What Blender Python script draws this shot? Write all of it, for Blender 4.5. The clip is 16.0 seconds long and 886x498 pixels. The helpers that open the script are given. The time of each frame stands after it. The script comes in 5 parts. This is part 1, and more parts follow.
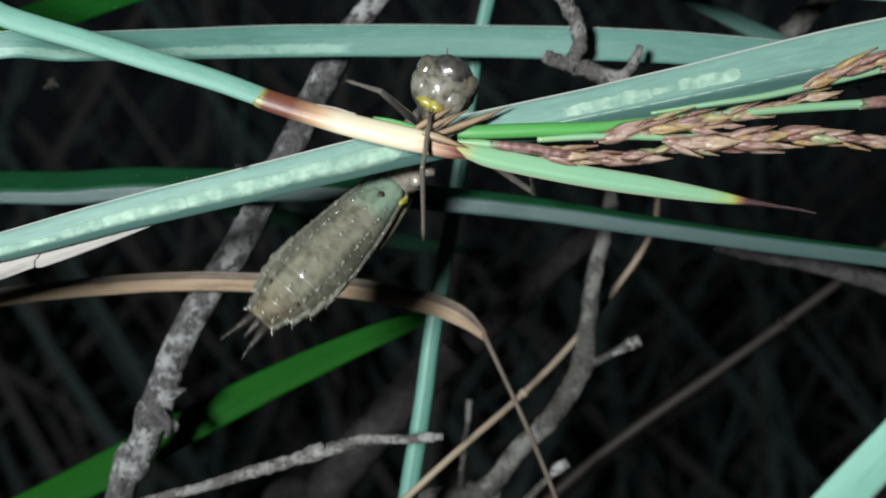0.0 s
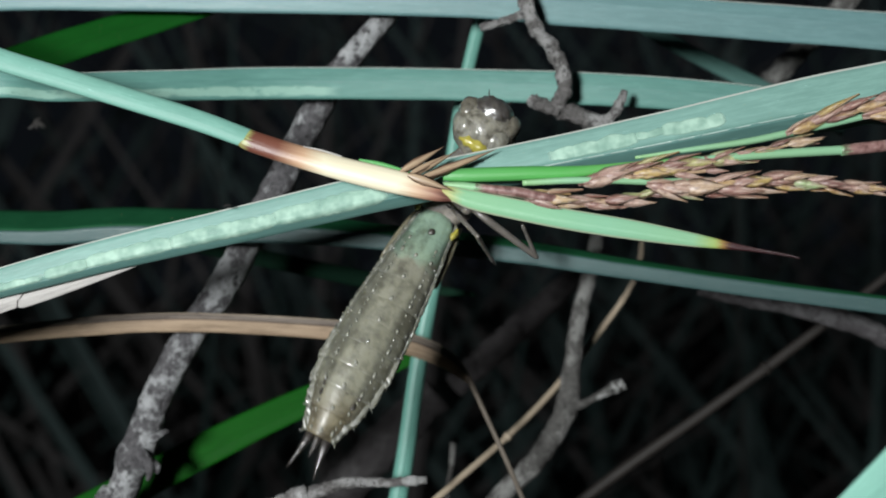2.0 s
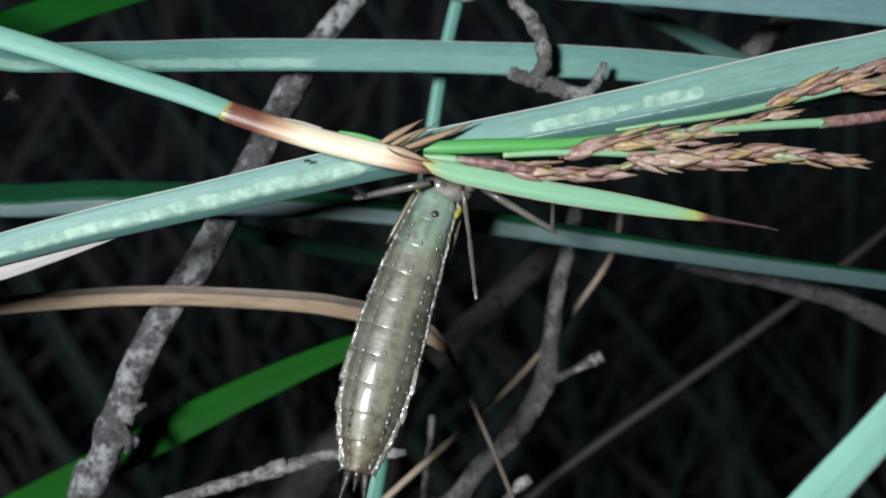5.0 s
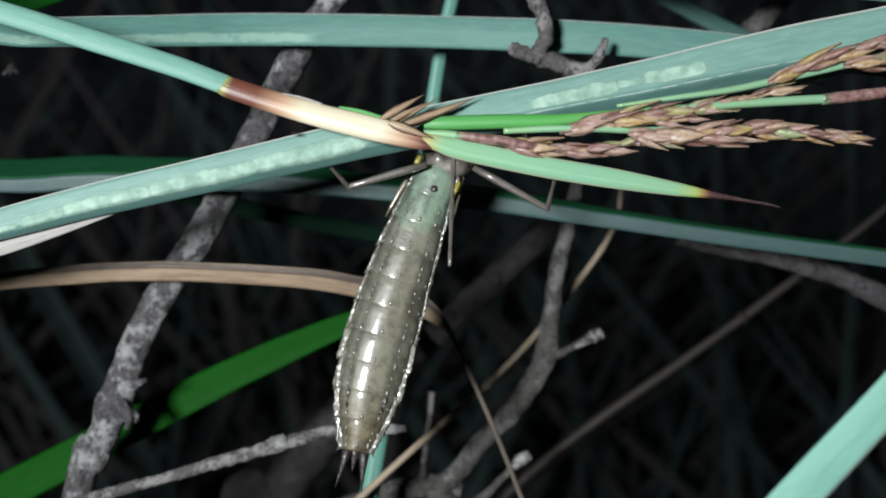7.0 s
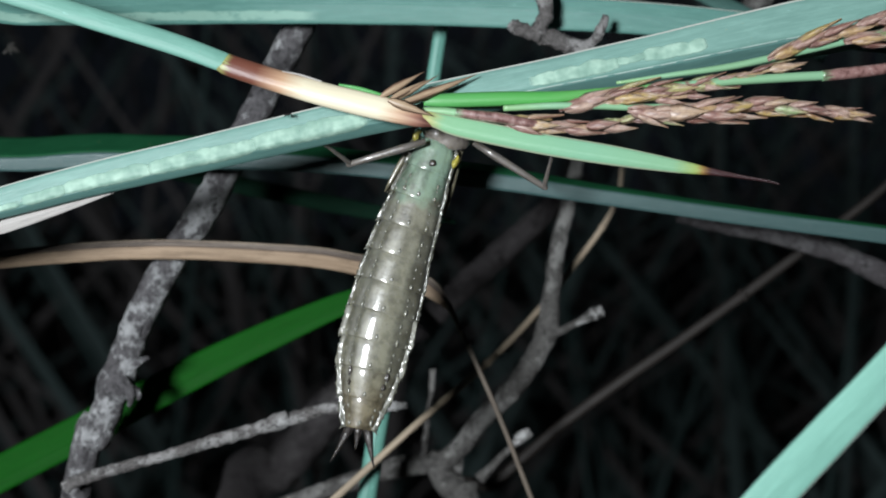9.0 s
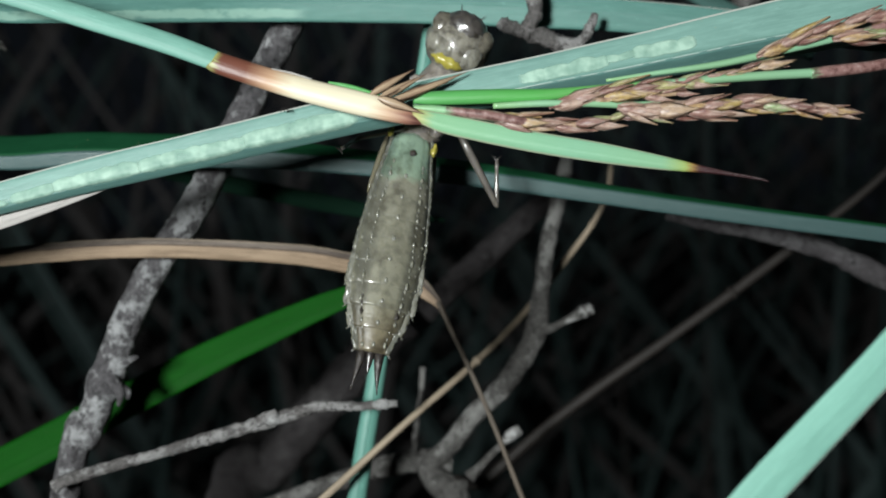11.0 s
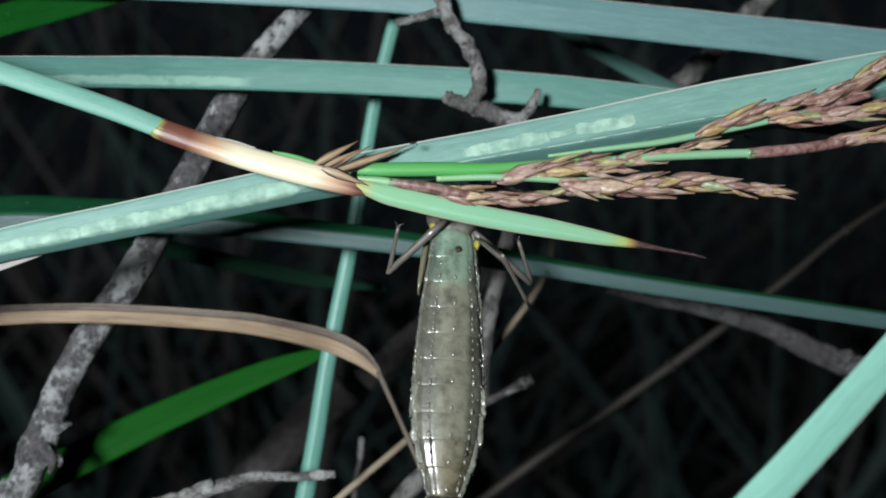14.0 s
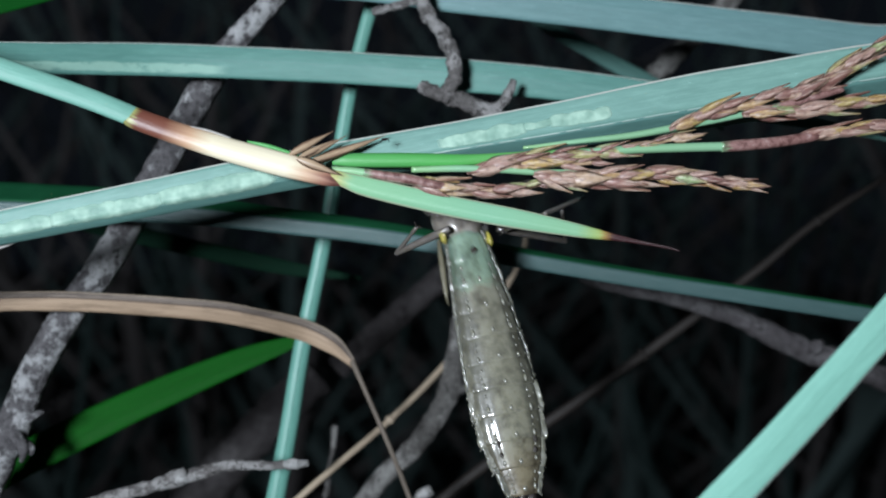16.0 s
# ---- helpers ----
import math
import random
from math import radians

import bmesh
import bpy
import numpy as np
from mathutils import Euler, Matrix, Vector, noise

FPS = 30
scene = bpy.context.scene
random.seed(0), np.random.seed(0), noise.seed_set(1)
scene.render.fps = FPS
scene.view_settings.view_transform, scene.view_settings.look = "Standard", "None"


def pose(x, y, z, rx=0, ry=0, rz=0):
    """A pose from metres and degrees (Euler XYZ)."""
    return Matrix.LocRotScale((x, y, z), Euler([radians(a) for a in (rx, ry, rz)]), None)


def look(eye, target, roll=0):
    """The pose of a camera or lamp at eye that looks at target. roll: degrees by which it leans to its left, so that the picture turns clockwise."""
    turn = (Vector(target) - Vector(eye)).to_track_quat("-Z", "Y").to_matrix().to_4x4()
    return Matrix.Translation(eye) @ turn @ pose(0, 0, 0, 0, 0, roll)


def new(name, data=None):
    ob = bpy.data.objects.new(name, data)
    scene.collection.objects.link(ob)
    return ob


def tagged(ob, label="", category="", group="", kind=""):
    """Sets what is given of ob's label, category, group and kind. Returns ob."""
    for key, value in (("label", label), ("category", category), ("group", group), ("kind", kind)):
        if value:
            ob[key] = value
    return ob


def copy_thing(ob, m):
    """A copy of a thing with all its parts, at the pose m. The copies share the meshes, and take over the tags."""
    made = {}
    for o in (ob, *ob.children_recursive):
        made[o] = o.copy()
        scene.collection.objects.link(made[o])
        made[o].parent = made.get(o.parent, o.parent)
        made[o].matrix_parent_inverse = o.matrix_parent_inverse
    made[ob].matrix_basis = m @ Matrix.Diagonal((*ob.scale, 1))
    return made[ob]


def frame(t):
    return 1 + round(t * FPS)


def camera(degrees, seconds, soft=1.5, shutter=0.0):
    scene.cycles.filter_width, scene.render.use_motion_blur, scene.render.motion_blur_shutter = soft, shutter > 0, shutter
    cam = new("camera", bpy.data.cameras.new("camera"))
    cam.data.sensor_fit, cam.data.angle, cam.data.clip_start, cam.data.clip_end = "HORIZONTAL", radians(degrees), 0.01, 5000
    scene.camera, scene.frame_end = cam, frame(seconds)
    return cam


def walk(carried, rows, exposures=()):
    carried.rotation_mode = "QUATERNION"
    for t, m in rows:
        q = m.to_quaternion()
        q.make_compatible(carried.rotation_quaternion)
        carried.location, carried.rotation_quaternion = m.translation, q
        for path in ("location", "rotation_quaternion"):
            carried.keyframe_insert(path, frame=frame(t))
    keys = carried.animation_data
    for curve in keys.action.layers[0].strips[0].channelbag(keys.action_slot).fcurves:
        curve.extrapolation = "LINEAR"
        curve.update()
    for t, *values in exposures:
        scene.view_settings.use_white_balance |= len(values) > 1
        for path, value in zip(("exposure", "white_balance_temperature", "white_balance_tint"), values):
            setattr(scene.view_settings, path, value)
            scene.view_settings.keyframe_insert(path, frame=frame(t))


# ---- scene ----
# Lengths below are in millimetres; Z0 is the height of the plant's crossing point over the ground.
Z0 = 0.55
cam = camera(40, 16.0, soft=1.9, shutter=0.6)
CAMERA_ROWS = [
    (0, 0.79, -151.19, 0.29, 90.318, 0.395, 1.928),
    (0.5, 1.30, -151.30, 0.25, 90.762, 0.483, 1.786),
    (1, 1.16, -151.21, 0.18, 91.118, 0.389, 1.803),
    (1.5, 1.08, -151.33, 0.34, 91.874, 0.229, 1.480),
    (2, 0.68, -151.33, 0.40, 92.270, 0.069, 1.170),
    (2.5, 0.19, -151.08, 0.23, 92.504, 0.044, 0.614),
    (3, 0.22, -150.99, 0.19, 91.929, 0.191, 0.296),
    (3.5, 0.10, -151.13, -0.07, 91.506, 0.218, 0.144),
    (6, -0.00, -151.09, 0.02, 90.605, 0.065, -0.033),
    (6.5, -0.32, -150.91, 0.12, 90.159, 0.029, -0.026),
    (7, -0.00, -150.78, -0.00, 90.000, 0.000, 0.000),
    (7.5, -0.09, -150.66, 0.01, 89.649, 0.091, 0.033),
    (8, 0.13, -150.99, -0.13, 89.324, 0.093, 0.053),
    (8.5, 0.43, -151.14, -0.20, 89.053, 0.089, 0.177),
    (11, 0.13, -151.18, -0.49, 89.009, 0.211, -0.415),
    (11.5, 0.04, -151.28, -0.37, 90.117, -0.054, -0.898),
    (12, -0.36, -151.53, -0.31, 91.163, -0.370, -1.655),
    (12.5, -0.22, -151.78, -0.34, 91.825, -0.418, -2.313),
    (13, -0.13, -151.66, -0.17, 91.972, -0.525, -2.715),
    (13.5, -0.10, -151.78, 0.10, 91.973, -0.526, -2.982),
    (14, 0.26, -151.65, 0.22, 92.113, -0.748, -3.115),
    (14.5, 0.03, -151.60, 0.43, 91.887, -0.752, -3.213),
    (15, 0.23, -151.93, 0.56, 91.958, -0.713, -3.296),
    (15.5, 0.37, -151.69, 0.64, 92.055, -0.692, -3.574),
    (16, 0.14, -151.77, 1.21, 91.343, -1.073, -4.358),
]
EXPOSURES = [(0, 0, 6726, 9.3), (1, 0, 6550, 11.4), (2, 0, 6639, 10.4), (3, 0, 6281, 12.6), (3.5, 0, 6281, 12.6), (6.5, 0, 6677, 11.4), (7, 0, 6620, 11.6), (8.5, 0, 6394, 12.2), (11, 0, 6670, 8.5), (11.5, 0, 6680, 8.9), (12.5, 0, 6275, 14.1), (13, 0, 6244, 15), (13.5, 0, 6440, 11), (14.5, 0, 6411, 7.5), (15, 0, 6386, 6.8), (15.5, 0, 6310, 8.5), (16, 0, 6073, 12)]
walk(cam, [(t, pose(x / 1000, y / 1000, Z0 + z / 1000, rx, ry, rz)) for t, x, y, z, rx, ry, rz in CAMERA_ROWS], EXPOSURES)

# ---- light: night, one small lamp beside the lens ----
night = bpy.data.worlds.new("night")
night.use_nodes = True
scene.world = night
night.node_tree.nodes["Background"].inputs["Color"].default_value = (0.35, 0.45, 0.6, 1)
night.node_tree.nodes["Background"].inputs["Strength"].default_value = 0.009

lamp_data = bpy.data.lights.new("camera_light", "AREA")
lamp_data.shape, lamp_data.size = "DISK", 0.070
lamp_data.energy = 2.85
lamp_data.color = (0.93, 0.98, 1.0)
camera_light = new("camera_light", lamp_data)
camera_light.matrix_world = look((-0.140, -0.358, Z0 + 0.029), (0.04, 0.02, Z0))
cam.data.dof.use_dof = True
cam.data.dof.focus_distance, cam.data.dof.aperture_fstop = 0.156, 22.0


# ---- small tools ----
def mm(p):
    return Vector((p[0] / 1000, p[1] / 1000, Z0 + p[2] / 1000))


def part(name, bm, material, parent=None, label="", smooth=True):
    """Link a bmesh as one mesh object under a thing or a part."""
    me = bpy.data.meshes.new(name)
    for f in bm.faces:
        f.smooth = smooth
    bm.to_mesh(me)
    bm.free()
    mats = material if isinstance(material, (list, tuple)) else [material]
    for m in mats:
        me.materials.append(m)
    ob = new(name, me)
    if parent is not None:
        ob.parent = parent
    if label:
        ob["label"] = label
    return ob


def spline(pts, per=10):
    """Catmull-Rom samples through points of any dimension."""
    p = [np.array(q, float) for q in pts]
    p = [2 * p[0] - p[1]] + p + [2 * p[-1] - p[-2]]
    out = []
    for i in range(1, len(p) - 2):
        a, b, c, d = p[i - 1:i + 3]
        for k in range(per):
            s = k / per
            out.append(0.5 * (2 * b + (c - a) * s + (2 * a - 5 * b + 4 * c - d) * s * s + (3 * b - a - 3 * c + d) * s ** 3))
    out.append(p[-2])
    return out


class Blade:
    """A folded leaf blade along points (x, y, z, width) in millimetres: a keel, two flanks with their own slope, real thickness.
    u runs along it in centimetres from the control point origin; s runs across from -1 to 1."""

    def __init__(self, pts, fold=0.3, keel=0.0, thick=0.22, face=(0, -1, 0), wave=0.04, seed=0, origin=0, per=10):
        self.low, self.high = fold if isinstance(fold, tuple) else (fold, fold)
        self.thick = thick
        sam = spline(pts, per)
        F, n, u = Vector(face).normalized(), len(sam), 0.0
        self.rows, self.us = [], []
        for i, q in enumerate(sam):
            c = Vector(q[:3])
            T = Vector((sam[min(i + 1, n - 1)] - sam[max(i - 1, 0)])[:3]).normalized()
            u += (c - Vector(sam[i - 1][:3])).length if i else 0
            S = F.cross(T).normalized()
            w = max(q[3], 0.06) * (1 + wave * noise.noise(Vector((u * 0.09, seed, 0))))
            self.rows.append((c, S, T.cross(S).normalized(), w))
            self.us.append(u)
        k0, k1 = keel if isinstance(keel, tuple) else (keel, keel)
        self.keels = [k0 + (k1 - k0) * i / (n - 1) for i in range(n)]
        start = self.us[origin * per]
        self.us = [(u - start) / 10 for u in self.us]

    def at(self, i, s, lift=0.0):
        c, S, N, w = self.rows[i]
        d = s - self.keels[i]
        drop = (self.high if d > 0 else self.low) * w / 2 * math.sqrt(d * d + 0.004)
        rib = 0.06 * self.thick * math.cos(s * 22)
        edge = 1 - 0.5 * max(0, abs(s) - 0.8) / 0.2
        return mm(c + S * (s * w / 2) - N * (drop - rib - lift - self.thick * edge / 2))

    def under(self, i, s):
        edge = 1 - 0.5 * max(0, abs(s) - 0.8) / 0.2
        return self.at(i, s, -self.thick * edge)

    def strip(self, s0=-1.0, s1=1.0, across=10):
        """The blade, or the flank between s0 and s1 (None: the keel), as a closed strip."""
        bm = bmesh.new()
        uv = bm.loops.layers.uv.new("UVMap")
        rings = []
        for i, k in enumerate(self.keels):
            a, b = k if s0 is None else s0, k if s1 is None else s1
            st = [a + (b - a) * j / (across - 1) for j in range(across)]
            rings.append([bm.verts.new(self.at(i, q)) for q in st] + [bm.verts.new(self.under(i, q)) for q in reversed(st)])
        vv = [(q + 1) / 2 for q in st + st[::-1]]
        m = 2 * across
        for i in range(len(rings) - 1):
            for j in range(m):
                k = (j + 1) % m
                f = bm.faces.new((rings[i][j], rings[i + 1][j], rings[i + 1][k], rings[i][k]))
                for lo, (a, v) in zip(f.loops, ((i, vv[j]), (i + 1, vv[j]), (i + 1, vv[k]), (i, vv[k]))):
                    lo[uv].uv = (self.us[a], v)
        bm.faces.new(rings[0])
        bm.faces.new(list(reversed(rings[-1])))
        bmesh.ops.recalc_face_normals(bm, faces=bm.faces)
        return bm

    def spot(self, u, s, lift=0.0):
        """The place on the upper face at u centimetres along and s across, and a little above it."""
        k = min(max(int(np.searchsorted(self.us, u)) - 1, 0), len(self.us) - 2)
        f = (u - self.us[k]) / (self.us[k + 1] - self.us[k])
        return self.at(k, s, 0.02 + lift) * (1 - f) + self.at(k + 1, s, 0.02 + lift) * f

    def blotch(self, u0, u1, s0, s1, seed):
        """A pale eaten trail with a lobed outline, swollen in beads over the upper face."""
        bm = bmesh.new()
        uv = bm.loops.layers.uv.new("UVMap")
        n, m = max(12, int((u1 - u0) * 60)), 9
        rows = []
        for i in range(n):
            a = i / (n - 1)
            u = u0 + (u1 - u0) * a
            ends = math.sqrt(max(0.0, 1 - (2 * a - 1) ** 4))
            beat = u * 3.6 + 0.9 * noise.noise(Vector((u * 2.3, seed, 2)))
            bead = math.sqrt(abs(math.sin(math.pi * beat)))
            low = math.sqrt(abs(math.sin(math.pi * (beat * 1.3 + 0.4))))
            top = s1 - 0.12 + 0.12 * bead + 0.14 * noise.noise(Vector((u * 1.7, seed, 0))) + 0.05 * noise.noise(Vector((u * 9, seed, 4)))
            bot = s0 + 0.05 - 0.05 * low + 0.07 * noise.noise(Vector((u * 2, seed, 9)))
            mid = (top + bot) / 2
            row = []
            for k in range(m):
                q = k / (m - 1)
                swell = (0.10 + 0.08 * bead + 0.05 * noise.noise(Vector((u * 7, q * 5, seed)))) * math.sqrt(max(0.0, 1 - (2 * q - 1) ** 4)) * ends
                row.append(bm.verts.new(self.spot(u, mid + (bot + (top - bot) * q - mid) * (0.35 + 0.65 * ends), swell)))
            rows.append(row)
        for i in range(n - 1):
            for k in range(m - 1):
                f = bm.faces.new((rows[i][k], rows[i + 1][k], rows[i + 1][k + 1], rows[i][k + 1]))
                for lo, (a, b) in zip(f.loops, ((i, k), (i + 1, k), (i + 1, k + 1), (i, k + 1))):
                    lo[uv].uv = (a / (n - 1), b / (m - 1))
        return bm


def tube_bm(pts, sides=14, per=10, rough=0.0, grain=0.5, seed=0, bm=None, close=True, flat=1.0):
    """A tapered round stem through points (x, y, z, diameter) in millimetres; rough makes bark lumps."""
    sam = spline(pts, per)
    bm = bm or bmesh.new()
    uv = bm.loops.layers.uv.verify()
    n, rings, us, u = len(sam), [], [], 0.0
    for i, q in enumerate(sam):
        c = Vector(q[:3])
        a, b = sam[max(i - 1, 0)], sam[min(i + 1, n - 1)]
        T = Vector((b - a)[:3]).normalized()
        if i:
            u += (c - Vector(sam[i - 1][:3])).length
        S = Vector((0.13, -1, 0.21)).cross(T).normalized()
        N = T.cross(S).normalized()
        ring = []
        for j in range(sides):
            ang = 2 * math.pi * j / sides
            d = S * math.cos(ang) + N * (math.sin(ang) * flat)
            r = max(q[3], 0.05) / 2
            if rough:
                p = (c + d * r) * grain + Vector((seed * 7.1, 0, 0))
                r *= 1 + rough * noise.noise(p) + 0.5 * rough * noise.noise(p * 2.7) + 0.3 * rough * noise.noise(p * 6.1)
            ring.append(bm.verts.new(mm(c + d * r)))
        rings.append(ring)
        us.append(u)
    for i in range(n - 1):
        for j in range(sides):
            k = (j + 1) % sides
            f = bm.faces.new((rings[i][j], rings[i][k], rings[i + 1][k], rings[i + 1][j]))
            for lo, (uu, v) in zip(f.loops, ((us[i], j), (us[i], j + 1), (us[i + 1], j + 1), (us[i + 1], j))):
                lo[uv].uv = (uu / 10, v / sides)
    if close:
        bm.faces.new(list(reversed(rings[0])))
        bm.faces.new(rings[-1])
    bmesh.ops.recalc_face_normals(bm, faces=bm.faces)
    return bm


# ---- materials ----
class Nodes:
    """Short hand for one node material."""

    def __init__(self, name, rough=0.5, spec=0.5, sss=0.0):
        self.mat = bpy.data.materials.new(name)
        self.mat.use_nodes = True
        self.t = self.mat.node_tree
        self.b = self.t.nodes["Principled BSDF"]
        self.b.inputs["Roughness"].default_value = rough
        self.b.inputs["Specular IOR Level"].default_value = spec
        self.coord = self.t.nodes.new("ShaderNodeTexCoord")
        self.rand = self.t.nodes.new("ShaderNodeObjectInfo")

    def link(self, a, b):
        self.t.links.new(a, b)

    def mapped(self, out="Object", scale=(1, 1, 1), shift=(0, 0, 0)):
        m = self.t.nodes.new("ShaderNodeMapping")
        m.inputs["Scale"].default_value = scale
        m.inputs["Location"].default_value = shift
        self.link(self.coord.outputs[out], m.inputs["Vector"])
        return m.outputs["Vector"]

    def noise(self, vec, scale=1.0, detail=4, rough=0.6):
        n = self.t.nodes.new("ShaderNodeTexNoise")
        n.inputs["Scale"].default_value = scale
        n.inputs["Detail"].default_value = detail
        n.inputs["Roughness"].default_value = rough
        self.link(vec, n.inputs["Vector"])
        return n.outputs["Fac"]

    def ramp(self, fac, stops):
        r = self.t.nodes.new("ShaderNodeValToRGB")
        el = r.color_ramp.elements
        while len(el) < len(stops):
            el.new(0.5)
        for e, (p, c) in zip(el, stops):
            e.position = p
            e.color = (*c, 1) if len(c) == 3 else c
        self.link(fac, r.inputs["Fac"])
        return r.outputs["Color"]

    def mix(self, fac, a, b, mode="MIX"):
        m = self.t.nodes.new("ShaderNodeMix")
        m.data_type, m.blend_type = "RGBA", mode
        for sock, v in ((m.inputs["Factor"], fac), (m.inputs["A"], a), (m.inputs["B"], b)):
            if isinstance(v, (int, float)):
                sock.default_value = v
            elif isinstance(v, tuple):
                sock.default_value = (*v, 1)
            else:
                self.link(v, sock)
        return m.outputs["Result"]

    def math(self, op, a, b=0.0, clamp=False):
        m = self.t.nodes.new("ShaderNodeMath")
        m.operation, m.use_clamp = op, clamp
        for sock, v in zip(m.inputs, (a, b)):
            if isinstance(v, (int, float)):
                sock.default_value = v
            else:
                self.link(v, sock)
        return m.outputs[0]

    def pulse(self, x, lo, hi, soft):
        up = self.math("DIVIDE", self.math("SUBTRACT", x, lo), soft, True)
        dn = self.math("DIVIDE", self.math("SUBTRACT", hi, x), soft, True)
        return self.math("MULTIPLY", up, dn)

    def bump(self, height, strength=0.3, dist=0.0002):
        b = self.t.nodes.new("ShaderNodeBump")
        b.inputs["Strength"].default_value = strength
        b.inputs["Distance"].default_value = dist
        self.link(height, b.inputs["Height"])
        self.link(b.outputs["Normal"], self.b.inputs["Normal"])

    def colour(self, c):
        self.link(c, self.b.inputs["Base Color"])
        return self.mat


def blade_material(name, dark, light, mine=(), rough=0.42, pale=(0.50, 0.66, 0.52), spec=0.4, rim=0.8):
    """Waxy sedge leaf with fine lengthwise veins; mine: pale eaten trails (u0, u1, v0, v1), u in centimetres along the blade."""
    n = Nodes(name, rough, spec)
    veins = n.noise(n.mapped("UV", (0.7, 46, 1)), 1.0, 3)
    broad = n.noise(n.mapped("UV", (0.5, 1.6, 1), (3, 1, 0)), 1.0, 4)
    col = n.mix(n.ramp(veins, [(0.1, (0, 0, 0)), (0.9, (1, 1, 1))]), dark, light)
    col = n.mix(n.ramp(broad, [(0.35, (0, 0, 0)), (0.75, (0.4, 0.4, 0.4))]), col, tuple(0.78 * a for a in dark))
    specks = n.noise(n.mapped("UV", (14, 26, 1)), 1.0, 2)
    col = n.mix(n.ramp(specks, [(0.71, (0, 0, 0)), (0.76, (0.5, 0.5, 0.5))]), col, (0.30, 0.30, 0.16))
    flecks = n.noise(n.mapped("UV", (5, 34, 1), (9, 3, 0)), 1.0, 2)
    col = n.mix(n.ramp(flecks, [(0.70, (0, 0, 0)), (0.76, (0.45, 0.45, 0.45))]), col, tuple(min(0.7, 2.2 * a + 0.05 * (a > 0.05)) for a in light))
    sep = n.t.nodes.new("ShaderNodeSeparateXYZ")
    n.link(n.coord.outputs["UV"], sep.inputs[0])
    wob = n.noise(n.mapped("UV", (3.0, 3, 1), (5, 0, 0)), 1.0, 4)
    wob = n.math("MULTIPLY", n.math("SUBTRACT", wob, 0.5), 0.22)
    v = n.math("ADD", sep.outputs[1], wob)
    for u0, u1, v0, v1 in mine:
        blot = n.noise(n.mapped("UV", (2.6, 2.0, 1), (u0, 0, 0)), 1.0, 3)
        f = n.math("MULTIPLY", n.pulse(sep.outputs[0], u0, u1, 0.25), n.pulse(v, v0, v1, 0.045))
        f = n.math("MULTIPLY", f, n.ramp(blot, [(0.33, (0.15, 0.15, 0.15)), (0.45, (1, 1, 1))]))
        col = n.mix(f, col, n.mix(specks, pale, tuple(0.8 * a for a in pale)))
    edge = n.math("GREATER_THAN", sep.outputs[1], 0.972)
    col = n.mix(n.math("MULTIPLY", edge, rim), col, (0.62, 0.61, 0.56))
    dust = n.noise(n.mapped("UV", (2.2, 9, 1), (2, 7, 0)), 1.0, 5, 0.7)
    col = n.mix(n.ramp(dust, [(0.45, (0, 0, 0)), (0.8, (0.3, 0.3, 0.3))]), col, tuple(min(0.6, 1.5 * a + 0.02 * (light[0] > 0.05)) for a in light))
    n.link(n.math("ADD", n.math("MULTIPLY", dust, 0.3), rough - 0.15), n.b.inputs["Roughness"])
    n.bump(n.math("ADD", veins, n.math("MULTIPLY", dust, 0.5)), 0.35, 0.00012)
    return n.colour(col)


GLAUC_D, GLAUC_L = (0.118, 0.234, 0.205), (0.180, 0.325, 0.283)
M_BLADE = blade_material("glaucous_blade", GLAUC_D, GLAUC_L)
M_STREAK = blade_material("streaked_blade", (0.075, 0.19, 0.165), (0.11, 0.25, 0.215), mine=((-1.0, 5.4, 0.08, 0.40),), pale=(0.24, 0.41, 0.34))
M_GREEN = blade_material("green_blade", (0.003, 0.046, 0.003), (0.006, 0.071, 0.007), rough=0.6, spec=0.05, rim=0.0)
# Green blade toned down: shade on the leaf is put into the colour.
M_SHADEGREEN = blade_material("shaded_green_blade", (0.002, 0.038, 0.004), (0.004, 0.058, 0.007), rough=0.7, spec=0.03, rim=0.0)
M_DEEP = blade_material("deep_green_blade", (0.005, 0.045, 0.018), (0.009, 0.065, 0.027), rough=0.6, spec=0.10, rim=0.0)
# Deep green taken almost to black; shade among the leaves is painted in.
M_DEEPSHADE = blade_material("shady_green_blade", (0.003, 0.014, 0.008), (0.004, 0.020, 0.011), rough=0.7, spec=0.05, rim=0.0)
M_GREYB = blade_material("grey_green_blade", (0.095, 0.185, 0.188), (0.135, 0.245, 0.248))
# Blue-grey lower face of the folded leaf, dim light put into the tone.
M_DIMGREY = blade_material("dimmed_grey_blade", (0.034, 0.07, 0.069), (0.05, 0.095, 0.094), rim=0.0)
# Leaf colour darkened for the flank turned away from the light.
M_SHADEFLANK = blade_material("shaded_flank", (0.07, 0.16, 0.145), (0.10, 0.205, 0.185), rim=0.0)
M_REED = blade_material("reed_green", (0.085, 0.225, 0.185), (0.12, 0.29, 0.24), rim=0.0)
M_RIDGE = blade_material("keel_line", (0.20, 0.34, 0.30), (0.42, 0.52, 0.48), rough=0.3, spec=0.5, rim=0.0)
M_BRIGHT = blade_material("bright_blade", (0.140, 0.315, 0.257), (0.180, 0.38, 0.31), rough=0.55, spec=0.25)
M_CULM = blade_material("culm_green", (0.120, 0.275, 0.225), (0.160, 0.340, 0.280), rough=0.5, spec=0.3, rim=0.0)
# Glaucous blade copy with the dimness behind the clump in its colour.
M_DIM = blade_material("dimmed_blade", (0.042, 0.10, 0.088), (0.06, 0.13, 0.115), rough=0.7, spec=0.15, rim=0.0)
